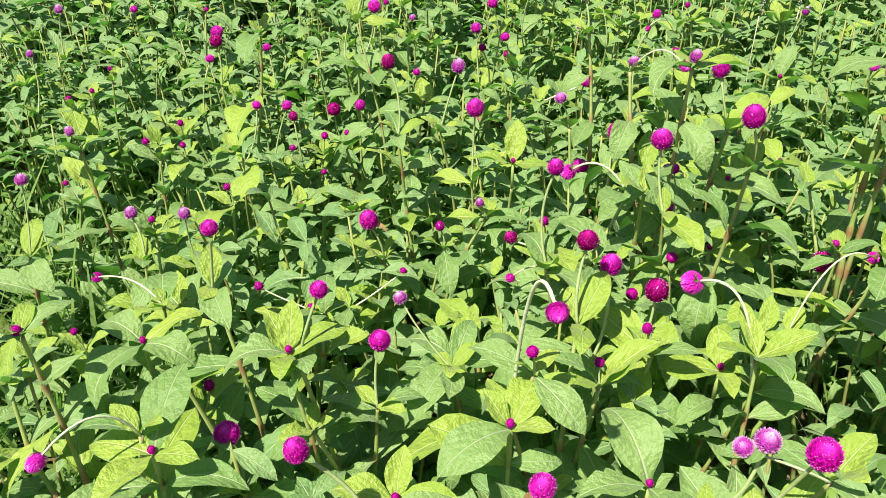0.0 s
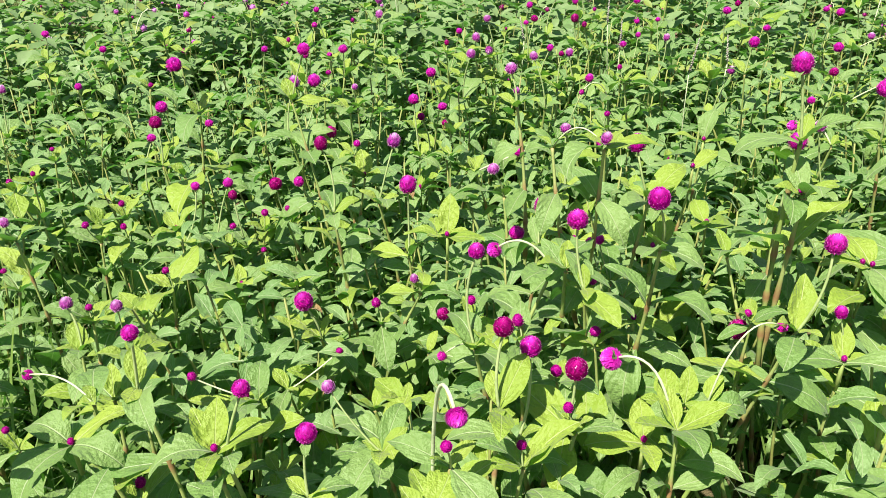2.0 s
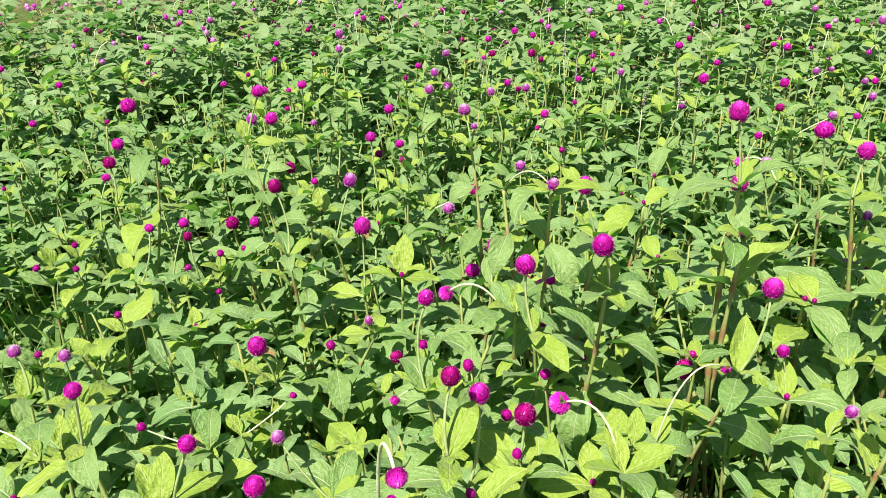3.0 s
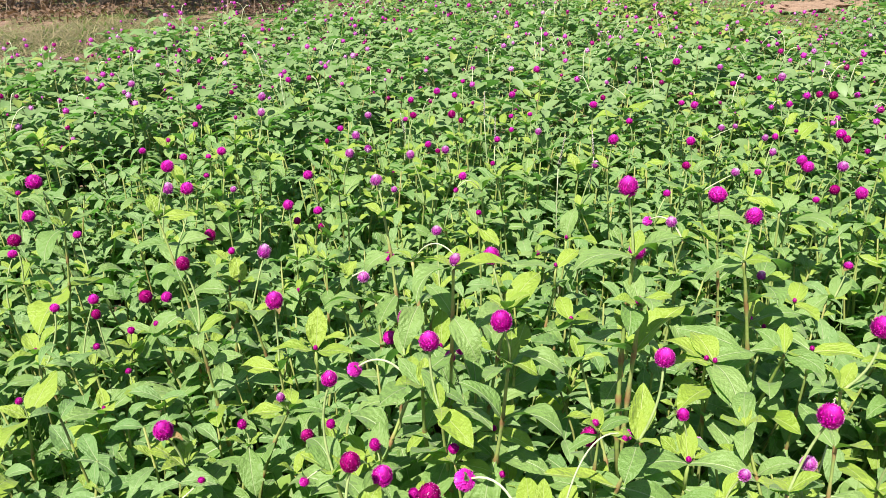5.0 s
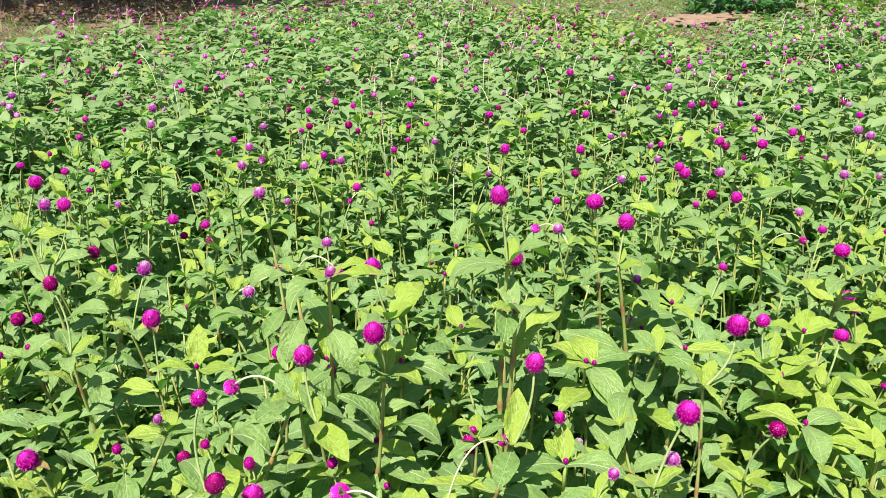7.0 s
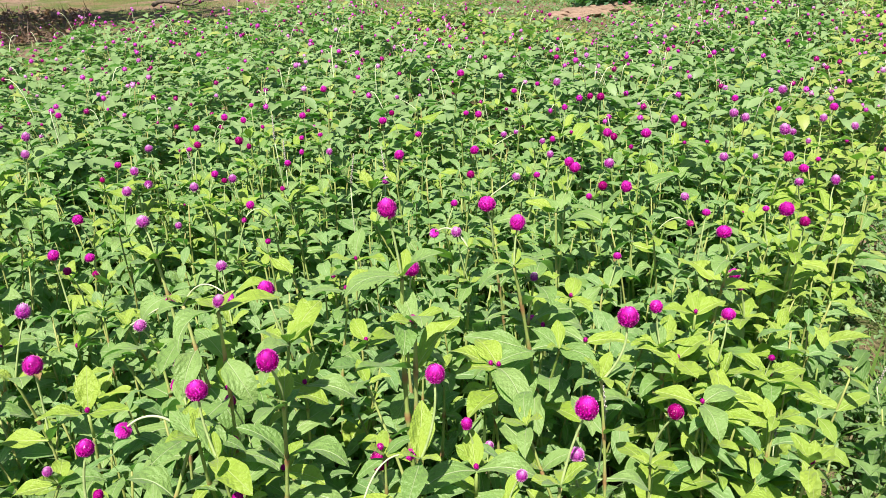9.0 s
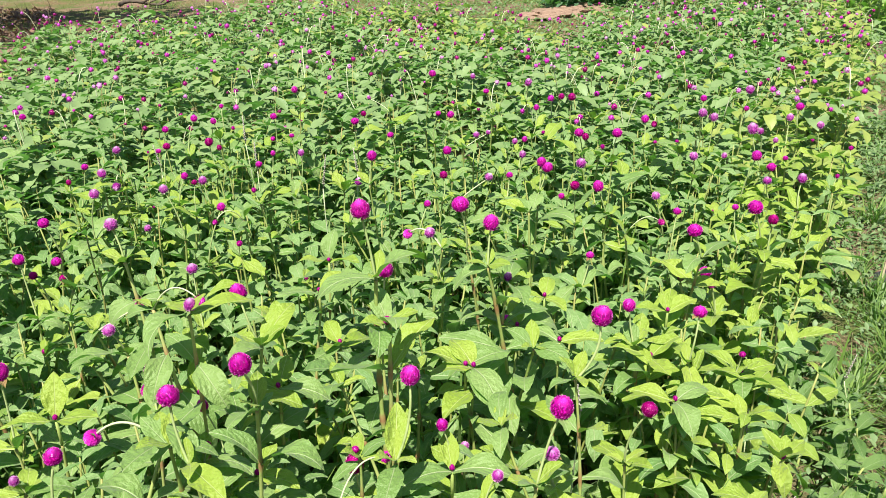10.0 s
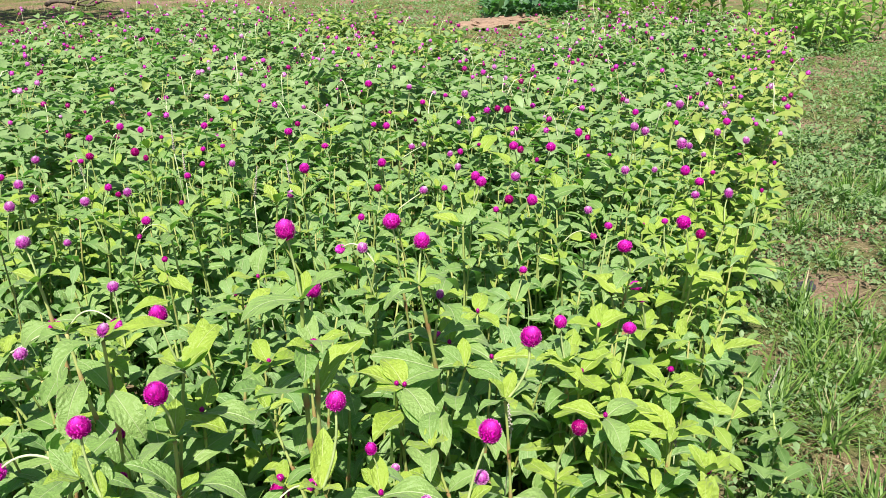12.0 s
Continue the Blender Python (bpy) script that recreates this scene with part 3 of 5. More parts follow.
amaranth(bloom(1.196, 0.850, 0.471, 25.5, "full"), bloom(1.242, 0.847, 0.440, 19.9, "deep"))
amaranth(bloom(0.778, 1.279, 0.410, 15.4, "full"))
amaranth(bloom(-0.053, 1.510, 0.400, 13.3, "pale"))
amaranth(bloom(1.134, 1.005, 0.400, 13.8, "deep"), bloom(1.143, 1.036, 0.441, 16.1, "pale"))
amaranth(bloom(-0.434, 1.472, 0.389, 25.5, "full"))
amaranth(bloom(-0.744, 1.349, 0.390, 14.2, "pale"))
amaranth(bloom(-0.107, 1.550, 0.420, 12.3, "bud"))
amaranth(bloom(1.045, 1.160, 0.440, 20.1, "deep"), bloom(1.051, 1.211, 0.400, 14.4, "full"))
amaranth(bloom(0.316, 1.534, 0.440, 18.8, "pale"))
amaranth(bloom(0.486, 1.497, 0.420, 11.9, "bud"))
amaranth(bloom(0.713, 1.404, 0.485, 22.0, "full"), bloom(0.695, 1.444, 0.420, 16.6, "pale"))
amaranth(bloom(0.190, 1.571, 0.440, 20.0, "pale"))
amaranth(bloom(0.846, 1.343, 0.440, 19.4, "deep"))
amaranth(bloom(1.109, 1.167, 0.425, 23.8, "full"))
amaranth(bloom(0.936, 1.312, 0.430, 18.3, "pale"), bloom(0.996, 1.327, 0.420, 16.3, "full"))
amaranth(bloom(-0.078, 1.615, 0.450, 20.8, "full"), bloom(-0.111, 1.647, 0.430, 12.9, "full"))
amaranth(bloom(1.293, 0.978, 0.410, 14.3, "full"))
amaranth(bloom(-0.472, 1.551, 0.410, 11.4, "bud"))
amaranth(bloom(0.382, 1.578, 0.430, 13.4, "deep"), bloom(0.400, 1.582, 0.430, 18.3, "pale"))
amaranth(bloom(0.234, 1.629, 0.430, 17.1, "pale"))
amaranth(bloom(-0.164, 1.656, 0.430, 17.6, "full"))
amaranth(bloom(1.122, 1.246, 0.450, 21.4, "pale"))
amaranth(bloom(-0.622, 1.562, 0.410, 16.0, "full"))
amaranth(bloom(0.374, 1.663, 0.420, 16.6, "full"))
amaranth(bloom(-0.760, 1.531, 0.420, 17.8, "pale"))
amaranth(bloom(0.147, 1.705, 0.430, 12.6, "deep"))
amaranth(bloom(0.213, 1.700, 0.440, 20.2, "pale"))
amaranth(bloom(1.202, 1.234, 0.507, 22.3, "full"))
amaranth(bloom(0.916, 1.465, 0.450, 20.9, "full"))
amaranth(bloom(1.420, 1.020, 0.430, 17.4, "pale"), bloom(1.432, 1.066, 0.468, 22.0, "full"))
amaranth(bloom(0.538, 1.665, 0.420, 17.0, "full"), bloom(0.581, 1.701, 0.430, 13.3, "full"))
amaranth(bloom(1.466, 0.975, 0.440, 19.5, "pale"))
amaranth(bloom(-0.268, 1.756, 0.420, 17.1, "full"))
amaranth(bloom(1.471, 1.057, 0.440, 20.3, "full"))
amaranth(bloom(1.099, 1.440, 0.420, 16.3, "pale"), bloom(1.103, 1.482, 0.440, 14.1, "pale"))
amaranth(bloom(0.183, 1.804, 0.430, 17.3, "full"))
amaranth(bloom(0.649, 1.706, 0.420, 16.2, "pale"))
amaranth(bloom(1.384, 1.192, 0.440, 19.4, "pale"))
amaranth(bloom(0.474, 1.775, 0.440, 13.6, "deep"), bloom(0.456, 1.799, 0.450, 21.9, "deep"))
amaranth(bloom(-0.222, 1.831, 0.420, 11.5, "bud"))
amaranth(bloom(0.362, 1.810, 0.450, 20.4, "deep"), bloom(0.343, 1.816, 0.440, 13.6, "full"))
amaranth(bloom(1.445, 1.163, 0.440, 13.7, "pale"))
amaranth(bloom(1.277, 1.374, 0.430, 12.4, "bud"), bloom(1.236, 1.413, 0.460, 22.5, "full"))
amaranth(bloom(-0.637, 1.776, 0.430, 17.8, "full"))
amaranth(bloom(-0.163, 1.883, 0.440, 14.5, "full"))
amaranth(bloom(0.257, 1.873, 0.440, 19.4, "pale"))
amaranth(bloom(0.653, 1.792, 0.440, 14.0, "full"), bloom(0.613, 1.823, 0.430, 12.8, "full"))
amaranth(bloom(1.087, 1.581, 0.440, 13.4, "pale"), bloom(1.068, 1.607, 0.430, 17.6, "pale"))
amaranth(bloom(-0.006, 1.922, 0.450, 20.5, "pale"))
amaranth(bloom(1.573, 1.108, 0.430, 12.6, "full"))
amaranth(bloom(0.882, 1.712, 0.430, 18.1, "full"))
amaranth(bloom(1.170, 1.544, 0.420, 16.1, "full"))
amaranth(bloom(1.646, 1.027, 0.400, 10.0, "bud"))
amaranth(bloom(1.293, 1.462, 0.430, 18.2, "deep"))
amaranth(bloom(1.551, 1.189, 0.480, 25.5, "pale"))
amaranth(bloom(0.825, 1.810, 0.450, 21.6, "full"), bloom(0.859, 1.834, 0.460, 16.0, "deep"))
amaranth(bloom(-0.078, 2.005, 0.420, 11.3, "bud"))
amaranth(bloom(1.456, 1.396, 0.410, 10.4, "bud"), bloom(1.450, 1.433, 0.460, 22.2, "full"), bloom(1.507, 1.375, 0.410, 10.3, "bud"))
amaranth(bloom(1.029, 1.740, 0.460, 15.7, "full"), bloom(1.069, 1.748, 0.450, 20.2, "full"))
amaranth(bloom(1.637, 1.194, 0.440, 13.3, "pale"), bloom(1.638, 1.241, 0.450, 14.9, "pale"))
amaranth(bloom(1.266, 1.606, 0.410, 11.2, "bud"))
amaranth(bloom(-0.008, 2.050, 0.460, 21.7, "pale"))
amaranth(bloom(0.707, 1.925, 0.522, 19.1, "full"))
amaranth(bloom(-0.815, 1.906, 0.440, 18.8, "full"))
amaranth(bloom(0.389, 2.047, 0.430, 18.3, "full"))
amaranth(bloom(0.555, 2.012, 0.420, 12.3, "bud"))
amaranth(bloom(-0.178, 2.097, 0.430, 17.5, "full"))
amaranth(bloom(1.792, 1.110, 0.420, 12.1, "bud"))
amaranth(bloom(0.663, 2.001, 0.440, 20.0, "full"))
amaranth(bloom(0.516, 2.071, 0.430, 18.7, "full"), bloom(0.472, 2.107, 0.435, 22.0, "full"))
amaranth(bloom(1.618, 1.411, 0.460, 21.7, "pale"), bloom(1.640, 1.392, 0.450, 20.3, "pale"))
amaranth(bloom(1.542, 1.501, 0.420, 16.5, "deep"))
amaranth(bloom(-0.695, 2.075, 0.450, 14.6, "pale"))
amaranth(bloom(1.408, 1.685, 0.470, 24.8, "deep"))
amaranth(bloom(-0.100, 2.208, 0.440, 13.8, "deep"))
amaranth(bloom(1.837, 1.234, 0.440, 18.5, "pale"))
amaranth(bloom(1.801, 1.297, 0.450, 20.3, "pale"), bloom(1.846, 1.309, 0.470, 23.4, "full"))
amaranth(bloom(0.556, 2.150, 0.450, 14.5, "full"))
amaranth(bloom(1.350, 1.770, 0.430, 18.2, "full"))
amaranth(bloom(1.779, 1.418, 0.450, 15.1, "full"))
amaranth(bloom(-0.403, 2.283, 0.440, 13.8, "pale"), bloom(-0.392, 2.341, 0.450, 22.0, "pale"))
amaranth(bloom(1.464, 1.813, 0.440, 20.3, "deep"))
amaranth(bloom(-0.706, 2.221, 0.460, 15.5, "deep"))
amaranth(bloom(0.057, 2.338, 0.440, 19.8, "full"))
amaranth(bloom(0.985, 2.123, 0.430, 13.4, "pale"))
amaranth(bloom(1.766, 1.560, 0.450, 20.6, "full"))
amaranth(bloom(1.851, 1.480, 0.480, 25.5, "pale"))
amaranth(bloom(1.308, 1.982, 0.440, 19.7, "full"), bloom(1.285, 2.024, 0.480, 18.2, "pale"))
amaranth(bloom(1.174, 2.075, 0.490, 25.5, "full"))
amaranth(bloom(1.434, 1.945, 0.460, 22.9, "pale"))
amaranth(bloom(1.394, 1.993, 0.450, 14.9, "full"))


def rosette_plant(x, y, z, *blades):
    """A plant whose top leaves stand as given: azimuth and rise in degrees, length in millimetres."""
    rng = rng_for(x * 100, y * 100, z * 100)
    base = Vector((x + rng.uniform(-0.02, 0.02), y + rng.uniform(0.0, 0.04), 0))
    plant = tagged(new("globe_amaranth"), "leafy globe amaranth with a bright unopened leaf rosette", "flower plant", "bed of globe amaranths")
    plant.matrix_basis = Matrix.Translation(base)
    BASES.append((base.x, base.y))
    node = Vector((x, y, z)) - base
    leafy_stem(plant, rng, Vector((0, 0, 0)), node - Vector((0, 0, 0.035)), rng.uniform(0, 6.28), 0.05)
    tube_part("stem", [node - Vector((0, 0, 0.036)), node - Vector((0, 0, 0.018)), node], [0.0022, 0.0021, 0.0019], STEM, plant)
    for azimuth, rise, length in blades:
        mesh = LEAVES["young" if length < 62 else "mature"][int(azimuth) % 9]
        part("leaf", mesh, plant, blade_matrix(node, radians(azimuth), radians(rise), length / 1000, rng.uniform(-0.15, 0.15), 1.1))
    part("flower_bud", GLOBES["bud"][0], plant, Matrix.Translation(node + Vector((0, 0, 0.006))) @ Matrix.Diagonal((0.006, 0.006, 0.007, 1)), "tiny magenta bud")


rosette_plant(-0.124, 0.481, 0.418, (88, 48, 48), (268, 20, 42), (195, 12, 62), (25, 18, 56), (130, 35, 46))
rosette_plant(0.050, 0.374, 0.440, (140, 40, 34), (340, 25, 34), (215, 5, 68), (60, 10, 60))
rosette_plant(0.288, 0.677, 0.385, (150, 15, 46), (320, 5, 52), (40, 35, 40), (230, 20, 34))
rosette_plant(0.258, 0.524, 0.354, (80, 45, 44), (275, 15, 42), (180, 10, 60))
rosette_plant(-0.030, 0.345, 0.400, (170, 18, 46), (5, 12, 44), (85, 40, 40), (260, 15, 58))
rosette_plant(-0.215, 0.395, 0.395, (165, 5, 58), (340, 20, 44), (75, 35, 80), (240, 10, 60))
rosette_plant(-0.270, 0.535, 0.385, (150, 20, 62), (30, 25, 60), (240, 0, 78), (330, 10, 66))
rosette_plant(0.013, 0.548, 0.350, (245, 0, 85), (60, 20, 60), (150, 15, 66), (340, 15, 62))
rosette_plant(0.225, 0.330, 0.330, (115, 25, 92), (300, 10, 66), (200, 20, 50), (30, 25, 60))
rosette_plant(0.165, 0.400, 0.345, (105, 30, 86), (290, 5, 70), (190, 15, 66))
rosette_plant(0.349, 0.813, 0.395, (324, 0, 75), (144, 15, 55), (54, 30, 50))
rosette_plant(0.577, 0.741, 0.400, (274, -10, 74), (4, 10, 70), (134, 20, 60))
rosette_plant(0.510, 1.088, 0.420, (54, 58, 62), (174, 20, 55), (314, 15, 55))
rosette_plant(0.468, 1.013, 0.410, (184, 15, 68), (24, 20, 55))
rosette_plant(0.689, 0.796, 0.400, (339, 5, 70), (154, 10, 60), (64, 30, 50))
rosette_plant(0.836, 0.682, 0.370, (14, 20, 60), (134, 15, 60), (254, 10, 58))
rosette_plant(0.932, 0.757, 0.380, (4, 15, 58), (154, 15, 55), (64, 40, 40))
rosette_plant(0.784, 0.869, 0.390, (44, 25, 48), (164, 15, 52), (284, 5, 50))
rosette_plant(0.481, 0.592, 0.380, (174, 5, 74), (324, 10, 74), (74, 35, 50))
rosette_plant(0.095, 0.879, 0.390, (74, 58, 60), (184, 15, 58), (324, 15, 58))
rosette_plant(0.258, 0.851, 0.390, (74, 52, 56), (164, 15, 58), (344, 10, 60))
rosette_plant(0.968, 0.637, 0.330, (349, 10, 60), (109, 20, 60), (229, 5, 62))
rosette_plant(0.806, 0.598, 0.360, (359, 15, 62), (139, 10, 60), (249, 0, 64))
rosette_plant(0.850, 0.725, 0.370, (49, 35, 50), (169, 15, 56), (299, 15, 56))
rosette_plant(0.719, 0.735, 0.400, (119, 5, 75), (329, 15, 60))
rosette_plant(0.585, 0.734, 0.400, (269, -5, 75), (89, 20, 60), (169, 10, 60))

# plants without flowers between them
fill = random.Random(5)
made = tries = 0
while made < 76 and tries < 9000:
    tries += 1
    y = fill.uniform(0.08, 2.3)
    x = fill.uniform(-1.1, 2.4)
    if not in_bed(x, y) or grassy(x, y) or gap(x, y) or math.hypot(x - 0.1, y) < 0.20 or abs(math.atan2(x - 0.2, y + 0.35) - 0.22) > 0.92:
        continue
    near = min((bx - x) ** 2 + (by - y) ** 2 for bx, by in BASES) ** 0.5
    if near < (0.062 if y < 1.3 else 0.085):
        continue
    green_amaranth(x, y, fill.uniform(0.25, 0.385) if y > 0.3 else fill.uniform(0.22, 0.31), fill, fill.random() < 0.5)
    made += 1

# ---- the rest of the bed, past counting ----


class Heap:
    """Many small pieces gathered into one mesh."""

    def __init__(self):
        self.pts, self.faces, self.which, self.uvs, self.count = [], [], [], [], 0

    def put(self, pts, faces, m, which, uvs=None):
        a = np.asarray(pts, float)
        self.uvs.append(np.asarray(uvs, float) if uvs else np.full((len(a), 2), 0.25))
        a = a @ np.array(m.to_3x3()).T + np.array(m.translation)
        self.pts.append(a)
        self.faces += [tuple(v + self.count for v in f) for f in faces]
        self.which += [which] * len(faces)
        self.count += len(a)

    def build(self, name, mats, label, category):
        ob = new(name, mesh_from(name, np.concatenate(self.pts).tolist(), self.faces, mats, np.concatenate(self.uvs), self.which))
        return tagged(ob, label, category, kind="stuff")


far_rng = random.Random(21)
FAR_LEAVES = [leaf_arrays(far_rng, 4, 2, far_rng.uniform(0.42, 0.54), far_rng.uniform(10, 65), 0.16, 0.02)[:2] for k in range(8)]
FAR_GLOBE = globe_arrays(far_rng, 18, 0.15, 0.95, (4, 6))[:2]
FARTHER_LEAVES = [leaf_arrays(far_rng, 3, 2, far_rng.uniform(0.46, 0.58), far_rng.uniform(10, 65), 0.16, 0.02)[:2] for k in range(8)]


def heap_plant(heap, rng, x, y, height, flowers, leaf=0.068, count=24, gold=0.0):
    base = Vector((x, y, hill(x, y)))
    top = base + Vector((rng.uniform(-0.05, 0.05), rng.uniform(-0.05, 0.05), height))
    heap.put(*tube_arrays(curve_points(base, base.lerp(top, 0.5) + Vector((rng.uniform(-0.02, 0.02), rng.uniform(-0.02, 0.02), 0)), base.lerp(top, 0.86), 3), [0.0019, 0.0018, 0.0016, 0.0014], 4), Matrix(), 1)
    for k in range(count):
        s = 1 - (k / count) ** 1.3 * 0.75
        root = base.lerp(top, s) + Vector((rng.uniform(-0.05, 0.05), rng.uniform(-0.05, 0.05), 0)) * (1.2 - s + 0.3)
        pts, faces = rng.choice(FARTHER_LEAVES if count < 20 else FAR_LEAVES)
        heap.put(pts, faces, blade_matrix(root, k * 1.57 + rng.uniform(-0.6, 0.6), radians(rng.uniform(-25, 38)), leaf * rng.uniform(0.65, 1.25), rng.uniform(-0.4, 0.4)), 6 if rng.random() < gold else 0)
    for k in range(flowers):
        hang = rng.random() < 0.27
        spot = top + Vector((rng.uniform(-0.08, 0.08), rng.uniform(-0.08, 0.08), rng.uniform(0.03, 0.11)))
        pts, faces = tube_arrays(curve_points(top - Vector((0, 0, 0.05)), top.lerp(spot, 0.5) + Vector((rng.uniform(-0.02, 0.02), 0, 0.075 if hang else 0.01)), spot, 5), [0.0018 if hang else 0.0011] * 6, 3)
        heap.put(pts, faces, Matrix(), 2 if hang else 1)
        size = rng.choice((0.010, 0.013, 0.016, 0.019, 0.022))
        heap.put(*FAR_GLOBE, Matrix.Translation(spot) @ Matrix.Rotation(rng.uniform(0, 6), 4, "Z") @ Matrix.Diagonal((size, size, size, 1)), rng.choice((3, 3, 4, 4, 5, 5)))


# leafy side shoots between the nearer plants
shoots = Heap()
side = random.Random(33)
MID_LEAVES = [leaf_arrays(side, 4, 2, side.uniform(0.38, 0.48), side.uniform(10, 80), side.uniform(0.1, 0.3), 0.025) for k in range(12)]
SHOOT_LEAVES = [leaf_arrays(side, 6, 4, side.uniform(0.37, 0.47), side.uniform(10, 80), side.uniform(0.1, 0.3), 0.025) for k in range(12)]
for k in range(3900):
    y = side.uniform(-0.05, 2.6)
    x = side.uniform(-1.5, 2.9)
    if not in_bed(x, y) or math.hypot(x, y) > 2.5 or math.hypot(x - 0.1, y) < 0.16 or abs(math.atan2(x - 0.2, y + 0.40) - 0.18) > 1.05:
        continue
    if gap(x, y) or side.random() > (0.12 if grassy(x, y) else 0.62 if y < 0.8 else 0.72):
        continue
    near = math.hypot(x, y) < 1.05
    if near and side.random() < 0.10:
        continue
    fresh = sunny(x, y) - 0.25
    base = Vector((x, y, hill(x, y)))
    top = base + Vector((side.uniform(-0.06, 0.06), side.uniform(-0.06, 0.06), side.uniform(0.19, 0.375) if y > 0.32 else side.uniform(0.16, 0.29)))
    shoots.put(*tube_arrays(curve_points(base, base.lerp(top, 0.5) + Vector((side.uniform(-0.03, 0.03), side.uniform(-0.03, 0.03), 0)), top, 4), [0.0021, 0.002, 0.0019, 0.0017, 0.0015], 5), Matrix(), 1)
    turn = side.uniform(0, 6.28)
    for level in range(6):
        s = 1 - level * side.uniform(0.13, 0.17)
        root = base.lerp(top, max(s, 0.1))
        for n in (0, 1):
            if level > 2 and side.random() < 0.2:
                continue
            pts, faces, uvs = side.choice(SHOOT_LEAVES if near else MID_LEAVES)
            size = side.uniform(0.048, 0.090) * (0.55, 0.78, 0.95, 1.05, 1.0, 0.9)[level]
            shoots.put(pts, faces, blade_matrix(root, turn + math.pi * n + side.uniform(-0.4, 0.4), radians(side.uniform(-18, 50) if level < 2 else side.uniform(-50, 25)), size, side.uniform(-0.35, 0.35)), 2 if level < 4 and side.random() < fresh else 0, uvs)
        if level and side.random() < 0.5:
            # a young pair in the axil
            for n in (0, 1):
                pts, faces, uvs = side.choice(MID_LEAVES)
                shoots.put(pts, faces, blade_matrix(root + Vector((0, 0, 0.012)), turn + 1.57 + math.pi * n + side.uniform(-0.5, 0.5), radians(side.uniform(10, 70)), side.uniform(0.016, 0.034), side.uniform(-0.35, 0.35)), 2, uvs)
        turn += 1.57 + side.uniform(-0.3, 0.3)
shoots.build("amaranth_shoots", [LEAF_SHOOT, STEM, LEAF_AXIL], "dense leafy green side shoots of globe amaranth", "foliage")

heap = Heap()
for k in range(11500):
    y = far_rng.uniform(0.0, 5.9)
    x = far_rng.uniform(-3.2, 6.2)
    d = math.hypot(x, y)
    if d < 2.15 or gap(x, y) or not in_bed(x, y) or abs(math.atan2(x - 0.2, y + 0.5) - 0.30) > 0.85:
        continue
    if far_rng.random() > 0.62:
        continue
    lump = noise.noise(Vector((x * 2.6, y * 2.6, 9.0)))
    if lump < -0.30 and far_rng.random() < 0.5:
        continue
    flowers = far_rng.choice((0, 0, 0, 0, 0, 0, 1, 1, 1, 2)) if d > 2.35 else 0
    heap_plant(heap, far_rng, x, y, far_rng.uniform(0.24, 0.39) * (1 + 0.28 * lump) * (0.86 if d > 3.6 else 1.0), flowers, 0.068, 20 if d < 2.7 else 15, 0.65 if bed_right(y) - x < 0.55 or (1.9 < x < 2.75 and y > 3.6) else 0.08)
for k in range(900):
    # the bed goes on beside the camera
    x, y = far_rng.uniform(-3.3, 0.0), far_rng.uniform(0.28, 4.6)
    if in_bed(x, y) and math.atan2(x - 0.2, y + 0.5) - 0.30 < -0.85 and math.hypot(x, y) > 0.95 and far_rng.random() < 0.6:
        heap_plant(heap, far_rng, x, y, far_rng.uniform(0.24, 0.39), far_rng.choice((0, 0, 0, 1)), 0.070, 14)
heap.build("far_globe_amaranths", [LEAF_FAR, STEM, PEDUNCLE, *PETAL_FAR, LEAF_GOLD], "dense bed of leafy globe amaranths with magenta heads", "flower bed")

# low leaves and grass blades under the plants
under = Heap()
SPRIG_LEAVES = [leaf_arrays(far_rng, 3, 2, w, 30, 0.15, 0.02)[:2] for w in (0.5, 0.6, 0.7)]
low = random.Random(8)


def blade_arrays(bend=0.5, width=0.03):
    pts, faces = [], []
    for i in range(4):
        s = i / 3
        half = width * (1 - s) ** 0.7 if i < 3 else 0.002
        pts += [(-half, s * (1 - 0.25 * bend * s), -bend * s * s * 0.6), (half, s * (1 - 0.25 * bend * s), -bend * s * s * 0.6)]
    for i in range(3):
        faces.append((2 * i, 2 * i + 1, 2 * i + 3, 2 * i + 2))
    return pts, faces


BLADES = [blade_arrays(b, w) for b in (0.2, 0.5, 0.9) for w in (0.018, 0.03)]
for k in range(5200):
    y = low.uniform(-0.2, 3.0)
    x = low.uniform(-1.6, 3.2)
    if not in_bed(x, y) or abs(math.atan2(x - 0.2, y + 0.6) - 0.30) > 0.95:
        continue
    spot = Vector((x, y, hill(x, y)))
    if low.random() < 0.45:
        pts, faces = low.choice(BLADES)
        under.put(pts, faces, blade_matrix(spot, low.uniform(0, 6.28), radians(low.uniform(45, 88)), low.uniform(0.08, 0.26)), 0)
    else:
        pts, faces = low.choice(FAR_LEAVES)
        under.put(pts, faces, blade_matrix(spot + Vector((0, 0, low.uniform(0.02, 0.17))), low.uniform(0, 6.28), radians(low.uniform(-20, 45)), low.uniform(0.03, 0.075)), 0)
for k in range(2200):
    x, y = low.uniform(-0.95, -0.32), low.uniform(0.45, 1.2)
    under.put(*low.choice(BLADES), blade_matrix(Vector((x, y, hill(x, y))), low.uniform(0, 6.28), radians(low.uniform(40, 86)), low.uniform(0.12, 0.30)), 0)
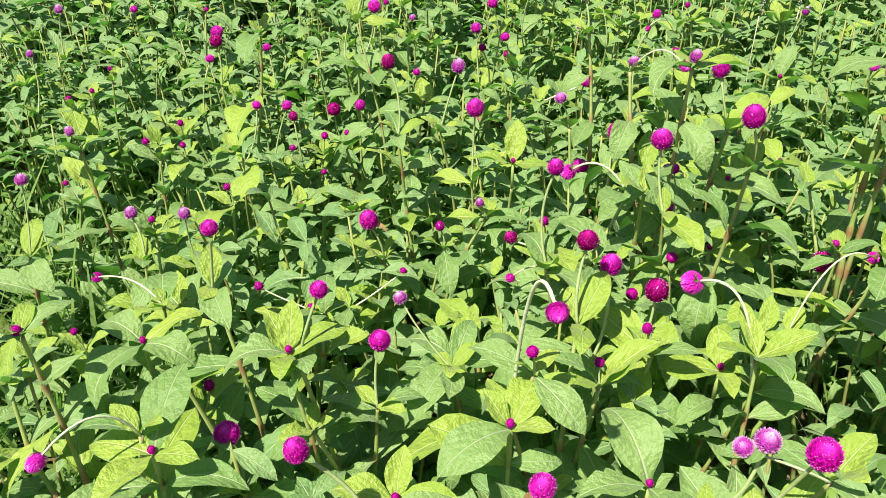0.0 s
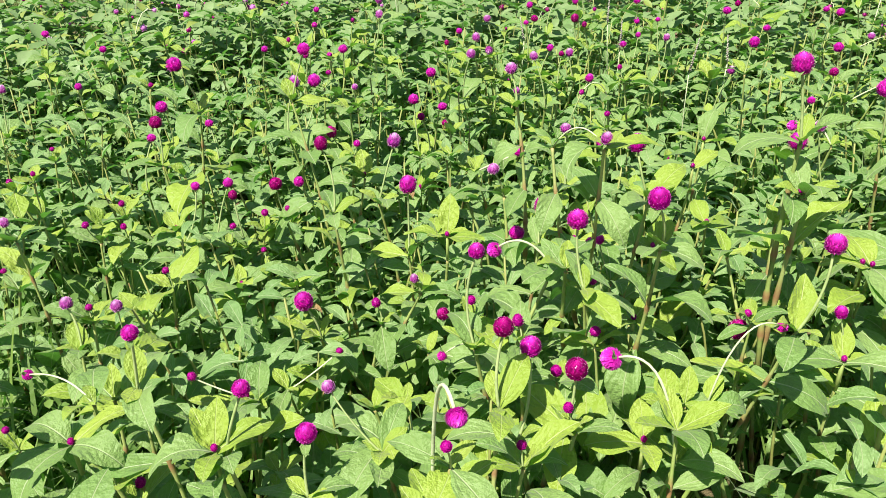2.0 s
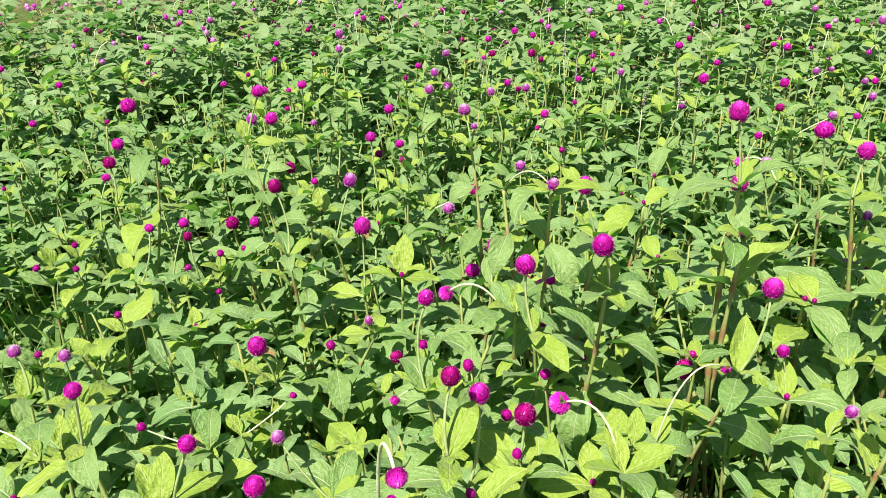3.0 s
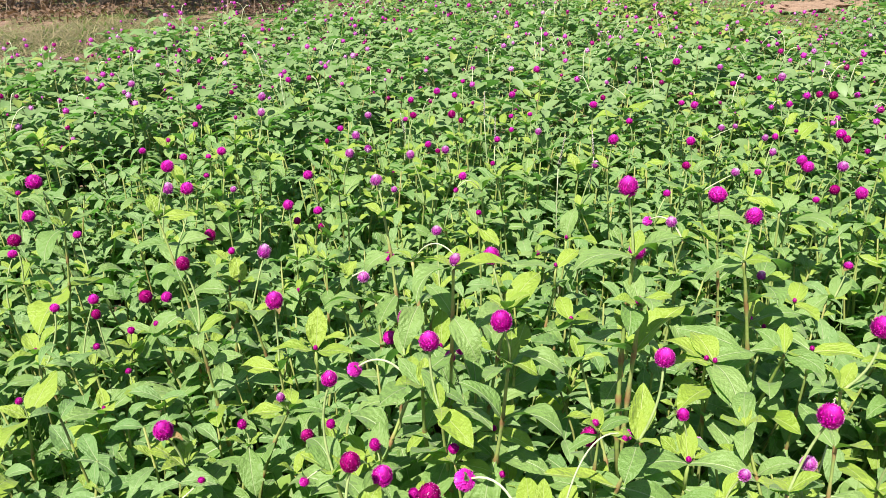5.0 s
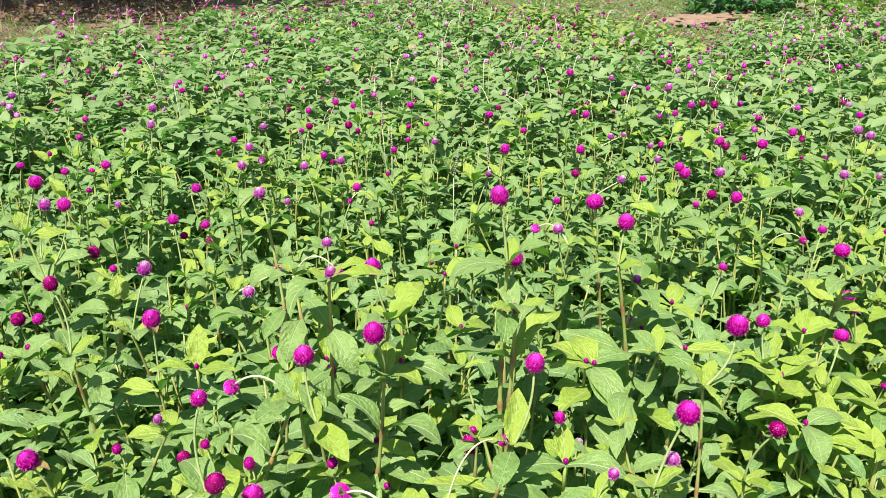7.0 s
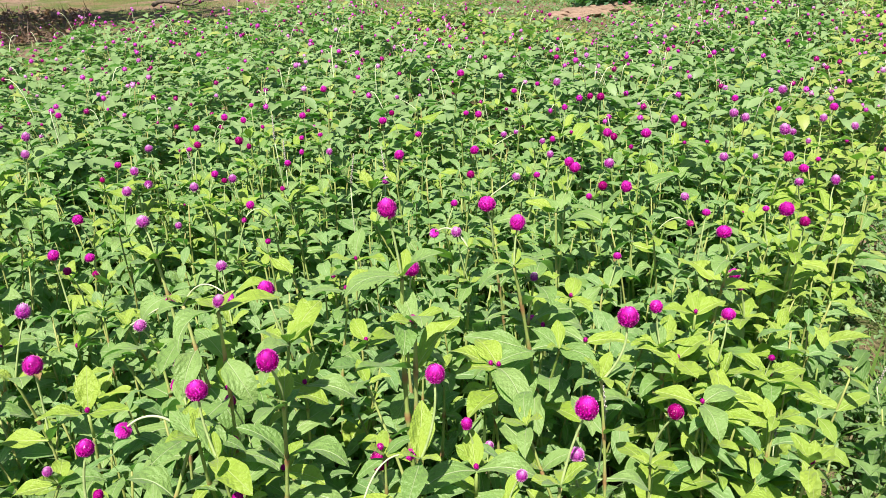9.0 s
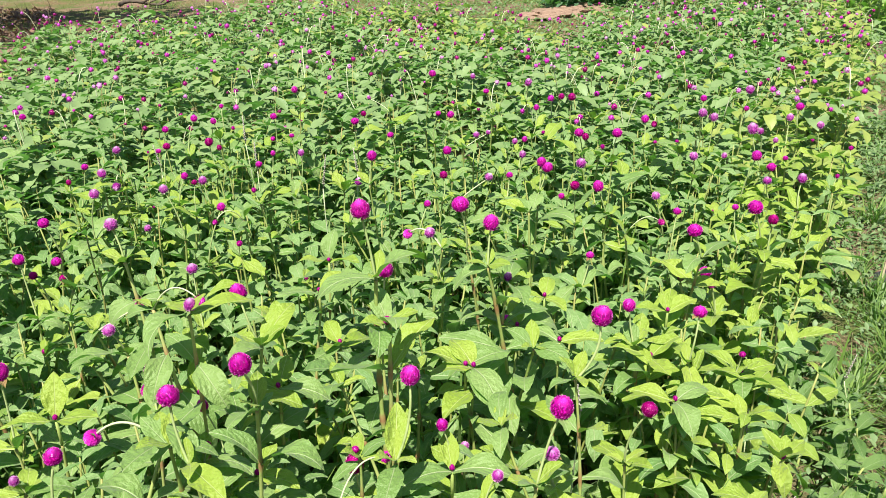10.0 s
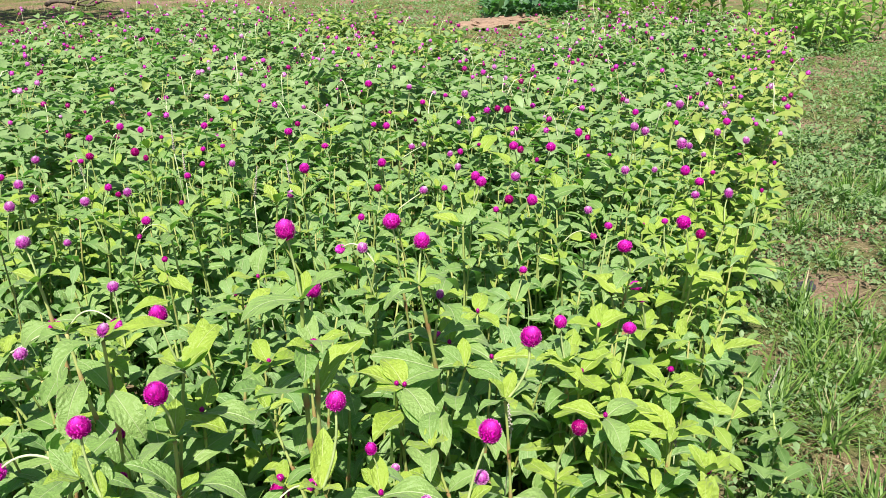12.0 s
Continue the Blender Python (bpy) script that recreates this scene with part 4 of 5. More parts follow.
for k in range(1500):
    # tall blades and small-leaved sprigs that come up between the stems
    y = -0.05 + 1.9 * low.random()
    x = low.uniform(-1.0, 1.9)
    if not in_bed(x, y) or math.hypot(x - 0.1, y) < 0.22 or noise.noise(Vector((x * 2.3, y * 2.3, 6.0))) < low.uniform(-0.4, 0.3):
        continue
    spot = Vector((x, y, hill(x, y)))
    if low.random() < 0.62:
        under.put(*low.choice(BLADES), blade_matrix(spot, low.uniform(0, 6.28), radians(low.uniform(62, 88)), low.uniform(0.24, 0.40), 0.0, 0.55), 0)
    else:
        tip = spot + Vector((low.uniform(-0.06, 0.06), low.uniform(-0.06, 0.06), low.uniform(0.20, 0.33)))
        under.put(*tube_arrays([spot, spot.lerp(tip, 0.5) + Vector((0.01, 0, 0)), tip], [0.0011, 0.0010, 0.0007], 3), Matrix(), 0)
        for n in range(12):
            under.put(*SPRIG_LEAVES[n % 3], blade_matrix(spot.lerp(tip, 0.35 + 0.055 * n), n * 2.4, radians(low.uniform(-10, 45)), low.uniform(0.010, 0.021), 0.0, 1.2), 0)
GRASS = leaf_material("grass_blade", (0.060, 0.135, 0.022), (0.230, 0.345, 0.065), (0.3, 0.4, 0.1), True, False)
under.build("undergrowth", [GRASS], "low green weeds and grass under the flowers", "undergrowth")

# ---- the grassy path beside the bed ----
BARE = ((2.13, 1.04, 0.17), (1.47, 0.61, 0.10), (1.82, 0.76, 0.13), (1.68, 0.98, 0.07), (5.62, 3.52, 0.22), (2.45, 1.22, 0.10), (1.30, 0.44, 0.10), (3.5, 2.0, 0.09))


def bareness(x, y):
    """How little grows at a place: 1 on the bald patches of soil."""
    ragged = 0.35 * noise.noise(Vector((x * 9, y * 9, 3.0)))
    own = max(1 - math.hypot(x - bx, y - by) / r + ragged for bx, by, r in BARE)
    return max(own * 2.0, (noise.noise(Vector((x * 3.1, y * 3.1, 7.0))) - 0.36) * 2.0)


GRASS_DRY = leaf_material("grass_dry", (0.15, 0.105, 0.052), (0.42, 0.33, 0.19), (0.4, 0.3, 0.2), True, False)
CREEPER = leaf_material("creeper_leaf", (0.090, 0.168, 0.058), (0.270, 0.365, 0.155), (0.3, 0.4, 0.1), True, False)
verge = Heap()
turf = random.Random(9)
TINY_LEAVES = [leaf_arrays(turf, 2, 2, turf.uniform(0.45, 0.65), turf.uniform(20, 80), 0.2, 0.02)[:2] for k in range(6)]
TINY_ROUND = [leaf_arrays(turf, 4, 2, turf.uniform(0.45, 0.70), turf.uniform(10, 60), 0.15, 0.03)[:2] for k in range(6)]
for k in range(76000):
    y = -0.1 + 6.6 * turf.random() ** 1.9
    x = bed_right(y) + (turf.uniform(-0.15, 1.15) if turf.random() < 0.85 else turf.uniform(1.1, 2.2))
    d = math.hypot(x, y)
    if abs(math.atan2(x - 0.2, y + 0.3) - 0.80) > 0.42 or turf.random() < bareness(x, y) * 1.1:
        continue
    if d > 4.2 and turf.random() < 0.6:
        continue
    clump = noise.noise(Vector((x * 5, y * 5, 1.0)))
    spot = Vector((x, y, hill(x, y)))
    grow = 1.0 if d < 3 else 1.35
    if turf.random() < (0.45 if d < 2.2 else 0.20) + 0.4 * clump:
        dry = 1 if turf.random() < 0.16 else 0
        verge.put(*turf.choice(BLADES), blade_matrix(spot, turf.uniform(0, 6.28), radians(turf.uniform(5, 70)), turf.uniform(0.03, 0.085) * grow), dry)
    else:
        verge.put(*turf.choice(TINY_ROUND if d < 2.1 else TINY_LEAVES), blade_matrix(spot + Vector((0, 0, turf.random() * 0.11 * max(0.25, 0.55 + clump))), turf.uniform(0, 6.28), radians(turf.uniform(-25, 60)), (0.010 + 0.022 * turf.random() ** 2) * grow * (0.72 if d < 2.1 else 1.0)), 2)
for k in range(4000):
    # straw lying on the soil
    y = -0.1 + 3.4 * turf.random() ** 1.6
    x = bed_right(y) + turf.uniform(-0.1, 1.6)
    verge.put(*BLADES[0], blade_matrix(Vector((x, y, hill(x, y) + turf.uniform(0.004, 0.02))), turf.uniform(0, 6.28), radians(turf.uniform(-4, 12)), turf.uniform(0.03, 0.10)), 1)
verge.build("path_weeds", [GRASS, GRASS_DRY, CREEPER], "short trodden grass and creeping weeds on soil", "grass")


TUFT_BLADES = [blade_arrays(b, w) for b in (0.2, 0.5, 0.9) for w in (0.020, 0.034)]


def grass_tuft(x, y, rng, count, reach):
    """A tuft of arching grass blades from one root."""
    tuft = Heap()
    for n in range(count):
        foot = Vector((rng.gauss(0, 0.014), rng.gauss(0, 0.014), 0))
        tuft.put(*rng.choice(TUFT_BLADES), blade_matrix(foot, rng.uniform(0, 6.28), radians(rng.uniform(45, 86)), rng.uniform(0.5, 1.0) * reach), 0 if rng.random() < 0.93 else 1)
    ob = new("grass_tuft", mesh_from("grass_tuft", np.concatenate(tuft.pts).tolist(), tuft.faces, [GRASS, GRASS_DRY], None, tuft.which))
    ob.matrix_basis = Matrix.Translation((x, y, hill(x, y) - 0.003))
    return tagged(ob, "tuft of bright green arching grass blades on soil", "grass tuft", "grass tufts on the path")


for k in range(46):
    y = 0.30 + 1.5 * turf.random() ** 1.4
    x = bed_right(y) + turf.uniform(0.10, 0.80)
    if bareness(x, y) > 0.25:
        continue
    grass_tuft(x, y, turf, turf.randint(26, 60), turf.uniform(0.09, 0.17))
for x, y in ((1.72, 0.86), (1.80, 0.90), (1.66, 0.80), (1.78, 0.82), (1.60, 0.84), (1.56, 0.72), (1.88, 0.95), (1.70, 0.74), (1.98, 0.88), (1.50, 0.66), (2.05, 0.98), (1.86, 0.78), (1.44, 0.76), (1.95, 1.06)):
    grass_tuft(x, y, turf, 56, 0.135)

# broad-leaved weeds and flowering spikes at the bed's edge
WEED_LEAF = leaf_material("weed_leaf", (0.085, 0.175, 0.040), (0.215, 0.325, 0.085), (0.30, 0.40, 0.16))
WEED = []
for k in range(4):
    arrays = leaf_arrays(shape_rng, width=shape_rng.uniform(0.30, 0.40), droop=shape_rng.uniform(20, 70), fold=0.25, wave=0.03)
    WEED.append(mesh_from("weed_leaf", arrays[0], arrays[1], [WEED_LEAF], arrays[2]))
SPIKE = plain_material("spike_flowers", (0.27, 0.24, 0.20), (0.44, 0.40, 0.34), 90.0, 0.7)


def broad_weed(x, y, height, rng, leaves=12):
    weed = tagged(new("broadleaf_weed"), "low weed with pointed bluish-green leaves at the bed's edge", "weed", "weeds beside the bed")
    weed.matrix_basis = Matrix.Translation((x, y, hill(x, y) - 0.003))
    top = Vector((rng.uniform(-0.05, 0.05), rng.uniform(-0.05, 0.05), height))
    tube_part("stem", curve_points(Vector((0, 0, 0)), top * 0.5 + Vector((0.015, -0.01, 0)), top, 5), [0.0026 - 0.0002 * k for k in range(6)], STEM, weed)
    for k in range(leaves):
        part("leaf", rng.choice(WEED), weed, blade_matrix(top * (0.2 + 0.8 * k / (leaves - 1)), k * 2.4 + rng.uniform(-0.4, 0.4), radians(rng.uniform(-5, 45)), rng.uniform(0.035, 0.075), rng.uniform(-0.3, 0.3)))


def spike_arrays(rng, length):
    """A slender spike: small buds wound round an axis, thinner upwards."""
    pts, faces = tube_arrays([Vector((0, 0, 0)), Vector((0, 0, length * 0.5)), Vector((0, 0, length))], [0.0010, 0.0010, 0.0006], 4)
    count = int(length * 480)
    for k in range(count):
        s = k / count
        a, r = k * 2.4, 0.0021 * (1.15 - 0.75 * s)
        c = Vector((math.cos(a) * r, math.sin(a) * r, length * (0.12 + 0.9 * s)))
        e = 0.0015 * (1.15 - 0.5 * s)
        n = len(pts)
        pts += [c + Vector((e, 0, 0)), c + Vector((-e, 0, 0)), c + Vector((0, e, 0)), c + Vector((0, -e, 0)), c + Vector((0, 0, 1.5 * e)), c + Vector((0, 0, -1.5 * e))]
        faces += [(n, n + 2, n + 4), (n + 2, n + 1, n + 4), (n + 1, n + 3, n + 4), (n + 3, n, n + 4), (n + 2, n, n + 5), (n + 1, n + 2, n + 5), (n + 3, n + 1, n + 5), (n, n + 3, n + 5)]
    return pts, faces


def spike_weed(x, y, top, length):
    """A wiry weed that ends in a pale spike of tiny flowers."""
    rng = rng_for(x * 100, y * 100, top * 100)
    weed = tagged(new("spike_weed"), "wiry weed with a slender whitish-pink flower spike", "weed", "flower spikes among the plants")
    weed.matrix_basis = Matrix.Translation((x, y, hill(x, y) - 0.003))
    tip = Vector((rng.uniform(-0.04, 0.04), rng.uniform(-0.04, 0.04), top - length))
    tube_part("stem", curve_points(Vector((0, 0, 0)), tip * 0.5 + Vector((rng.uniform(-0.02, 0.02), 0, 0)), tip, 6), [0.0016 - 0.0001 * k for k in range(7)], PEDUNCLE, weed)
    lean = Matrix.Rotation(rng.uniform(-0.2, 0.2), 4, "X") @ Matrix.Rotation(rng.uniform(-0.2, 0.2), 4, "Y")
    part("flower_spike", mesh_from("flower_spike", *spike_arrays(rng, length), [SPIKE]), weed, Matrix.Translation(tip) @ lean, "pale spike of tiny buds")
    for k in range(6):
        part("leaf", rng.choice(WEED), weed, blade_matrix(tip * (0.25 + 0.1 * k), k * 1.57 + rng.uniform(-0.3, 0.3), radians(rng.uniform(10, 50)), rng.uniform(0.02, 0.045)))


spike_weed(0.67, 1.53, 0.47, 0.08)
spike_weed(0.52, 1.72, 0.46, 0.07)
spike_weed(0.59, 1.90, 0.47, 0.07)
spike_weed(0.72, 1.53, 0.46, 0.06)
spike_weed(0.32, 1.85, 0.44, 0.06)
spike_weed(0.67, 0.64, 0.43, 0.05)
spike_weed(1.03, 0.65, 0.24, 0.05)
spike_weed(1.15, 0.65, 0.17, 0.05)
spike_weed(1.39, 0.69, 0.19, 0.06)
spike_weed(1.02, 0.58, 0.16, 0.05)
weeds = random.Random(17)
for x, y in ((1.22, 0.69), (1.27, 0.74), (1.15, 0.60), (1.30, 0.66), (1.19, 0.74), (1.35, 0.84), (1.45, 0.92), (1.09, 0.54), (1.36, 0.74), (1.42, 0.82), (1.28, 0.82), (1.50, 1.00), (1.58, 0.96), (1.40, 0.90), (1.62, 1.06), (1.24, 0.62), (1.20, 0.56)):
    broad_weed(x, y, weeds.uniform(0.07, 0.17), weeds, 10)
for k in range(24):
    # taller weeds along the path's far side
    y = weeds.uniform(1.12, 2.9)
    broad_weed(2.36 + 1.75 * (y - 1.17) + weeds.uniform(-0.10, 0.40), y, weeds.uniform(0.14, 0.32), weeds, 13)


def stone(x, y, size):
    """A dark rough field stone, half sunk."""
    bm = bmesh.new()
    bmesh.ops.create_icosphere(bm, subdivisions=3, radius=1)
    for v in bm.verts:
        v.co *= 1 + 0.55 * noise.noise(v.co * 1.6 + Vector((3, 1, 2))) + 0.16 * noise.noise(v.co * 5)
    me = bpy.data.meshes.new("stone")
    bm.to_mesh(me)
    bm.free()
    me.materials.append(plain_material("dark_stone", (0.04, 0.042, 0.048), (0.15, 0.15, 0.16), 3.0, 0.7, 0.8))
    ob = new("stone", me)
    ob.matrix_basis = Matrix.Translation((x, y, size * 0.35 + hill(x, y))) @ Matrix.Rotation(0.5, 4, "Z") @ Matrix.Diagonal((size, size * 0.6, size * 0.6, 1))
    tagged(ob, "dark grey rough stone half sunk in soil", "stone")


stone(2.06, 1.12, 0.036)

# crumbs and small clods on the bald patches
clods = Heap()
CRUMBS = []
for k in range(5):
    pts, faces = [], []
    for ring in range(3):
        for n in range(6):
            a, r = n * 1.047 + 0.5 * ring, (1.0, 0.85, 0.35)[ring] * turf.uniform(0.75, 1.15)
            pts.append((r * math.cos(a), r * math.sin(a) * 0.8, (-0.2, 0.35, 0.7)[ring] * turf.uniform(0.8, 1.2)))
    for ring in range(2):
        for n in range(6):
            a, b = ring * 6 + n, ring * 6 + (n + 1) % 6
            faces.append((a, b, b + 6, a + 6))
    faces.append(tuple(range(12, 18)))
    CRUMBS.append((pts, faces))
for bx, by, r in BARE:
    for k in range(int(1300 * r)):
        a, q = turf.uniform(0, 6.28), r * 1.2 * math.sqrt(turf.random())
        x, y = bx + q * math.cos(a), by + q * math.sin(a)
        size = 0.0012 + 0.0040 * turf.random() ** 4
        clods.put(*turf.choice(CRUMBS), Matrix.Translation((x, y, hill(x, y))) @ Matrix.Rotation(turf.uniform(0, 6.28), 4, "Z") @ Matrix.Diagonal((size, size, size, 1)), 0)
CLOD_SOIL = plain_material("clod_soil", (0.15, 0.095, 0.065), (0.36, 0.24, 0.17), 4.0, 0.95, 0.6, spec=0.1)
clods.build("soil_crumbs", [CLOD_SOIL], "small dry crumbs and clods of brown soil", "soil")

# dry grass on the open ground behind the bed
straw = Heap()
for k in range(17000):
    x = turf.uniform(-3.2, 4.6)
    y = 3.6 + 6.2 * turf.random() ** 1.3
    if in_bed(x, y) or x > bed_right(y) + 0.2 or abs(math.atan2(x, y) - 0.15) > 0.75 or (x < 0.8 and y > 6.9 and turf.random() < 0.85):
        continue
    if noise.noise(Vector((x * 1.1, y * 1.1, 4.0))) < turf.uniform(-0.5, 0.3):
        continue
    straw.put(*turf.choice(BLADES), blade_matrix(Vector((x, y, hill(x, y))), turf.uniform(0, 6.28), radians(turf.uniform(5, 65)), turf.uniform(0.03, 0.10)), 0 if turf.random() < (0.10 if x < -0.4 else 0.30) else 1)
for k in range(7500):
    # a pale drift of straw in the sun at the bed's far corner
    x, y = turf.gauss(-1.55, 0.42), turf.gauss(6.25, 0.36)
    if not in_bed(x, y):
        straw.put(*turf.choice(BLADES), blade_matrix(Vector((x, y, hill(x, y) + turf.uniform(0, 0.03))), turf.uniform(0, 6.28), radians(turf.uniform(-5, 40)), turf.uniform(0.07, 0.18)), 1)
straw.build("dry_grass", [GRASS, GRASS_DRY], "dry straw and olive grass on brown soil", "grass")


def fallen_branch(x, y, turn):
    branch = tagged(new("fallen_branch"), "grey-brown dead branch lying on the grass", "branch")
    branch.matrix_basis = pose(x, y, hill(x, y) + 0.03, 0, 0, turn)
    bark = plain_material("bark", (0.045, 0.032, 0.024), (0.15, 0.115, 0.085), 12.0, 0.9, 0.8)
    rng = random.Random(3)
    limb = [Vector((0.058 * k, 0.05 * math.sin(k * 1.3), 0.02 + 0.03 * math.sin(k * 0.7))) for k in range(11)]
    tube_part("limb", limb, [0.024 - 0.0016 * k for k in range(11)], bark, branch, 8)
    for k in (2, 4, 5, 7, 8):
        way = Vector((rng.uniform(0.2, 0.6), rng.choice((-1, 1)) * rng.uniform(0.2, 0.4), rng.uniform(0.0, 0.1))) * 0.6
        tube_part("twig", curve_points(limb[k], limb[k] + way * 0.5 + Vector((0, 0, 0.05)), limb[k] + way, 5), [0.010 - 0.0015 * j for j in range(6)], bark, branch, 6)


fallen_branch(0.85, 9.25, 6)

# ---- the tree behind the bed ----


def shade_tree(x, y):
    """A small spreading tree: a leaning trunk, limbs, and a ragged crown of leaves in clumps."""
    rng = random.Random(41)
    tree = tagged(new("tree"), "spreading tree with a grey-brown trunk beyond the bed", "tree")
    tree.matrix_basis = Matrix.Translation((x, y, hill(x, y) - 0.02))
    bark = plain_material("tree_bark", (0.050, 0.040, 0.032), (0.170, 0.140, 0.110), 9.0, 0.9, 0.9)
    fork = Vector((0.10, 0.05, 2.0))
    tube_part("trunk", curve_points(Vector((0, 0, 0)), Vector((-0.05, 0.03, 1.0)), fork, 10), [0.125, 0.100, 0.092, 0.088, 0.085, 0.082, 0.080, 0.077, 0.074, 0.070, 0.066], bark, tree, 12)
    tips = []
    for k in range(11):
        a, far_out = k * 2.4, rng.uniform(0.8, 2.5)
        tip = fork + Vector((math.cos(a) * far_out * 1.30 + 0.15, math.sin(a) * far_out * 0.62 - 1.55, rng.uniform(0.5, 1.7)))
        limb = curve_points(fork, fork.lerp(tip, 0.4) + Vector((0, 0, 0.35)), tip, 7)
        tube_part("limb", limb, [0.045 - 0.005 * j for j in range(8)], bark, tree, 7)
        tips += limb[3:]
    crown = Heap()
    for k in range(2600):
        spot = rng.choice(tips) + Vector((rng.gauss(0, 0.24), rng.gauss(0, 0.20), rng.gauss(0.05, 0.18)))
        crown.put(*rng.choice(FARTHER_LEAVES), blade_matrix(spot, rng.uniform(0, 6.28), radians(rng.uniform(-60, 30)), rng.uniform(0.09, 0.17), rng.uniform(-0.5, 0.5)), 0)
    foliage = mesh_from("crown", np.concatenate(crown.pts).tolist(), crown.faces, [TREE_LEAF])
    part("crown", foliage, tree, None, "dense dark green leaves")


TREE_LEAF = leaf_material("tree_leaf", (0.035, 0.085, 0.020), (0.085, 0.150, 0.040), (0.2, 0.3, 0.1), True, False)
shade_tree(-1.72, 8.25)

# dead leaves and twigs heaped in its shade
litter = Heap()
drift = random.Random(52)
for k in range(7500):
    x, y = drift.uniform(-3.2, 0.2), drift.uniform(6.8, 9.6)
    if noise.noise(Vector((x * 1.3, y * 1.3, 11.0))) < drift.uniform(-0.7, 0.2) or y < 7.2 + 0.3 * noise.noise(Vector((x * 3, 0, 2.0))):
        continue
    if drift.random() < 0.6:
        litter.put(*drift.choice(FARTHER_LEAVES), blade_matrix(Vector((x, y, hill(x, y) + drift.uniform(0, 0.05))), drift.uniform(0, 6.28), radians(drift.uniform(-20, 45)), drift.uniform(0.03, 0.075), drift.uniform(-0.8, 0.8)), 0)
    else:
        litter.put(*drift.choice(BLADES), blade_matrix(Vector((x, y, hill(x, y))), drift.uniform(0, 6.28), radians(drift.uniform(5, 80)), drift.uniform(0.08, 0.24)), 0)
LITTER = leaf_material("dead_leaf", (0.095, 0.055, 0.034), (0.330, 0.205, 0.125), (0.3, 0.2, 0.1), True, False, (0.12, 0.06, 0.02))
litter.build("leaf_litter", [LITTER], "brown dead leaves and dry stalks on soil", "leaf litter")

# ---- tall crop behind ----
CROP_LEAF = leaf_material("crop_leaf", (0.165, 0.300, 0.045), (0.340, 0.465, 0.088), (0.4, 0.5, 0.2))
CROP = []
for k in range(4):
    arrays = leaf_arrays(shape_rng, width=0.30, droop=shape_rng.uniform(60, 110), fold=0.2, wave=0.02)
    CROP.append(mesh_from("crop_leaf", arrays[0], arrays[1], [CROP_LEAF], arrays[2]))


def crop_plant(x, y, height, rng):
    plant = tagged(new("crop_plant"), "tall green leafy crop plant on an upright stem", "crop plant", "row of crop plants")
    plant.matrix_basis = Matrix.Translation((x, y, hill(x, y) - 0.005))
    top = Vector((rng.uniform(-0.06, 0.06), rng.uniform(-0.06, 0.06), height))
    tube_part("stem", curve_points(Vector((0, 0, 0)), top * 0.5 + Vector((0.02, 0, 0)), top, 5), [0.007 - 0.0008 * k for k in range(6)], STEM, plant)
    for k in range(18):
        s = 0.06 + 0.94 * k / 17
        part("leaf", rng.choice(CROP), plant, blade_matrix(top * s, k * 2.4 + rng.uniform(-0.4, 0.4), radians(rng.uniform(5, 50)), rng.uniform(0.13, 0.22) * (1.1 - 0.4 * s), rng.uniform(-0.3, 0.3)))


def clod_mound(x, y, size):
    """A low heap of dry crumbled soil."""
    bm = bmesh.new()
    bmesh.ops.create_icosphere(bm, subdivisions=4, radius=1)
    for v in bm.verts:
        v.co *= 1 + 0.40 * noise.noise(v.co * 2.0 + Vector((x, y, 0))) + 0.22 * noise.noise(v.co * 6.0) + 0.10 * noise.noise(v.co * 15.0)
    me = bpy.data.meshes.new("soil_mound")
    bm.to_mesh(me)
    bm.free()
    me.materials.append(DRY_SOIL)
    ob = new("soil_mound", me)
    ob.matrix_basis = Matrix.Translation((x, y, 0.0)) @ Matrix.Diagonal((size, size * 0.6, size * 0.16, 1))
    tagged(ob, "low mound of dry pinkish-brown soil", "soil mound")


DRY_SOIL = plain_material("dry_soil", (0.18, 0.115, 0.08), (0.38, 0.26, 0.185), 5.0, 0.95, 0.8, spec=0.1)
clod_mound(4.38, 6.12, 0.40)
clod_mound(4.72, 6.28, 0.44)
clod_mound(6.03, 6.96, 0.30)
clod_mound(5.66, 3.56, 0.13)
clod_mound(5.52, 3.50, 0.08)

crop = random.Random(14)
for k in range(24):
    crop_plant(5.75 + 0.26 * (k % 6) + crop.uniform(-0.06, 0.06), 3.62 + 0.24 * (k // 6) + 0.08 * (k % 6) + crop.uniform(-0.06, 0.06), crop.uniform(0.45, 0.95), crop)
for k in range(18):
    crop_plant(5.42 + 0.18 * (k % 9) + crop.uniform(-0.06, 0.06), 5.78 + 0.28 * (k // 9) - 0.05 * (k % 9) + crop.uniform(-0.06, 0.06), crop.uniform(0.4, 0.7), crop)

# a low bluish-green crop beyond
cabbage = Heap()
for k in range(5200):
    x, y = crop.uniform(4.1, 6.8), crop.uniform(6.25, 8.6)
    if not 0.66 < (x - 0.25) / y < 0.84:
        continue
    cabbage.put(*crop.choice(FAR_LEAVES), blade_matrix(Vector((x, y, crop.uniform(0.02, 0.24))), crop.uniform(0, 6.28), radians(crop.uniform(-10, 55)), crop.uniform(0.07, 0.14)), 0)
BLUE_LEAF = leaf_material("blue_leaf", (0.040, 0.110, 0.045), (0.130, 0.240, 0.115), (0.3, 0.4, 0.2), True, False)
cabbage.build("low_crop", [BLUE_LEAF], "low bluish-green leafy crop on far beds", "crop")

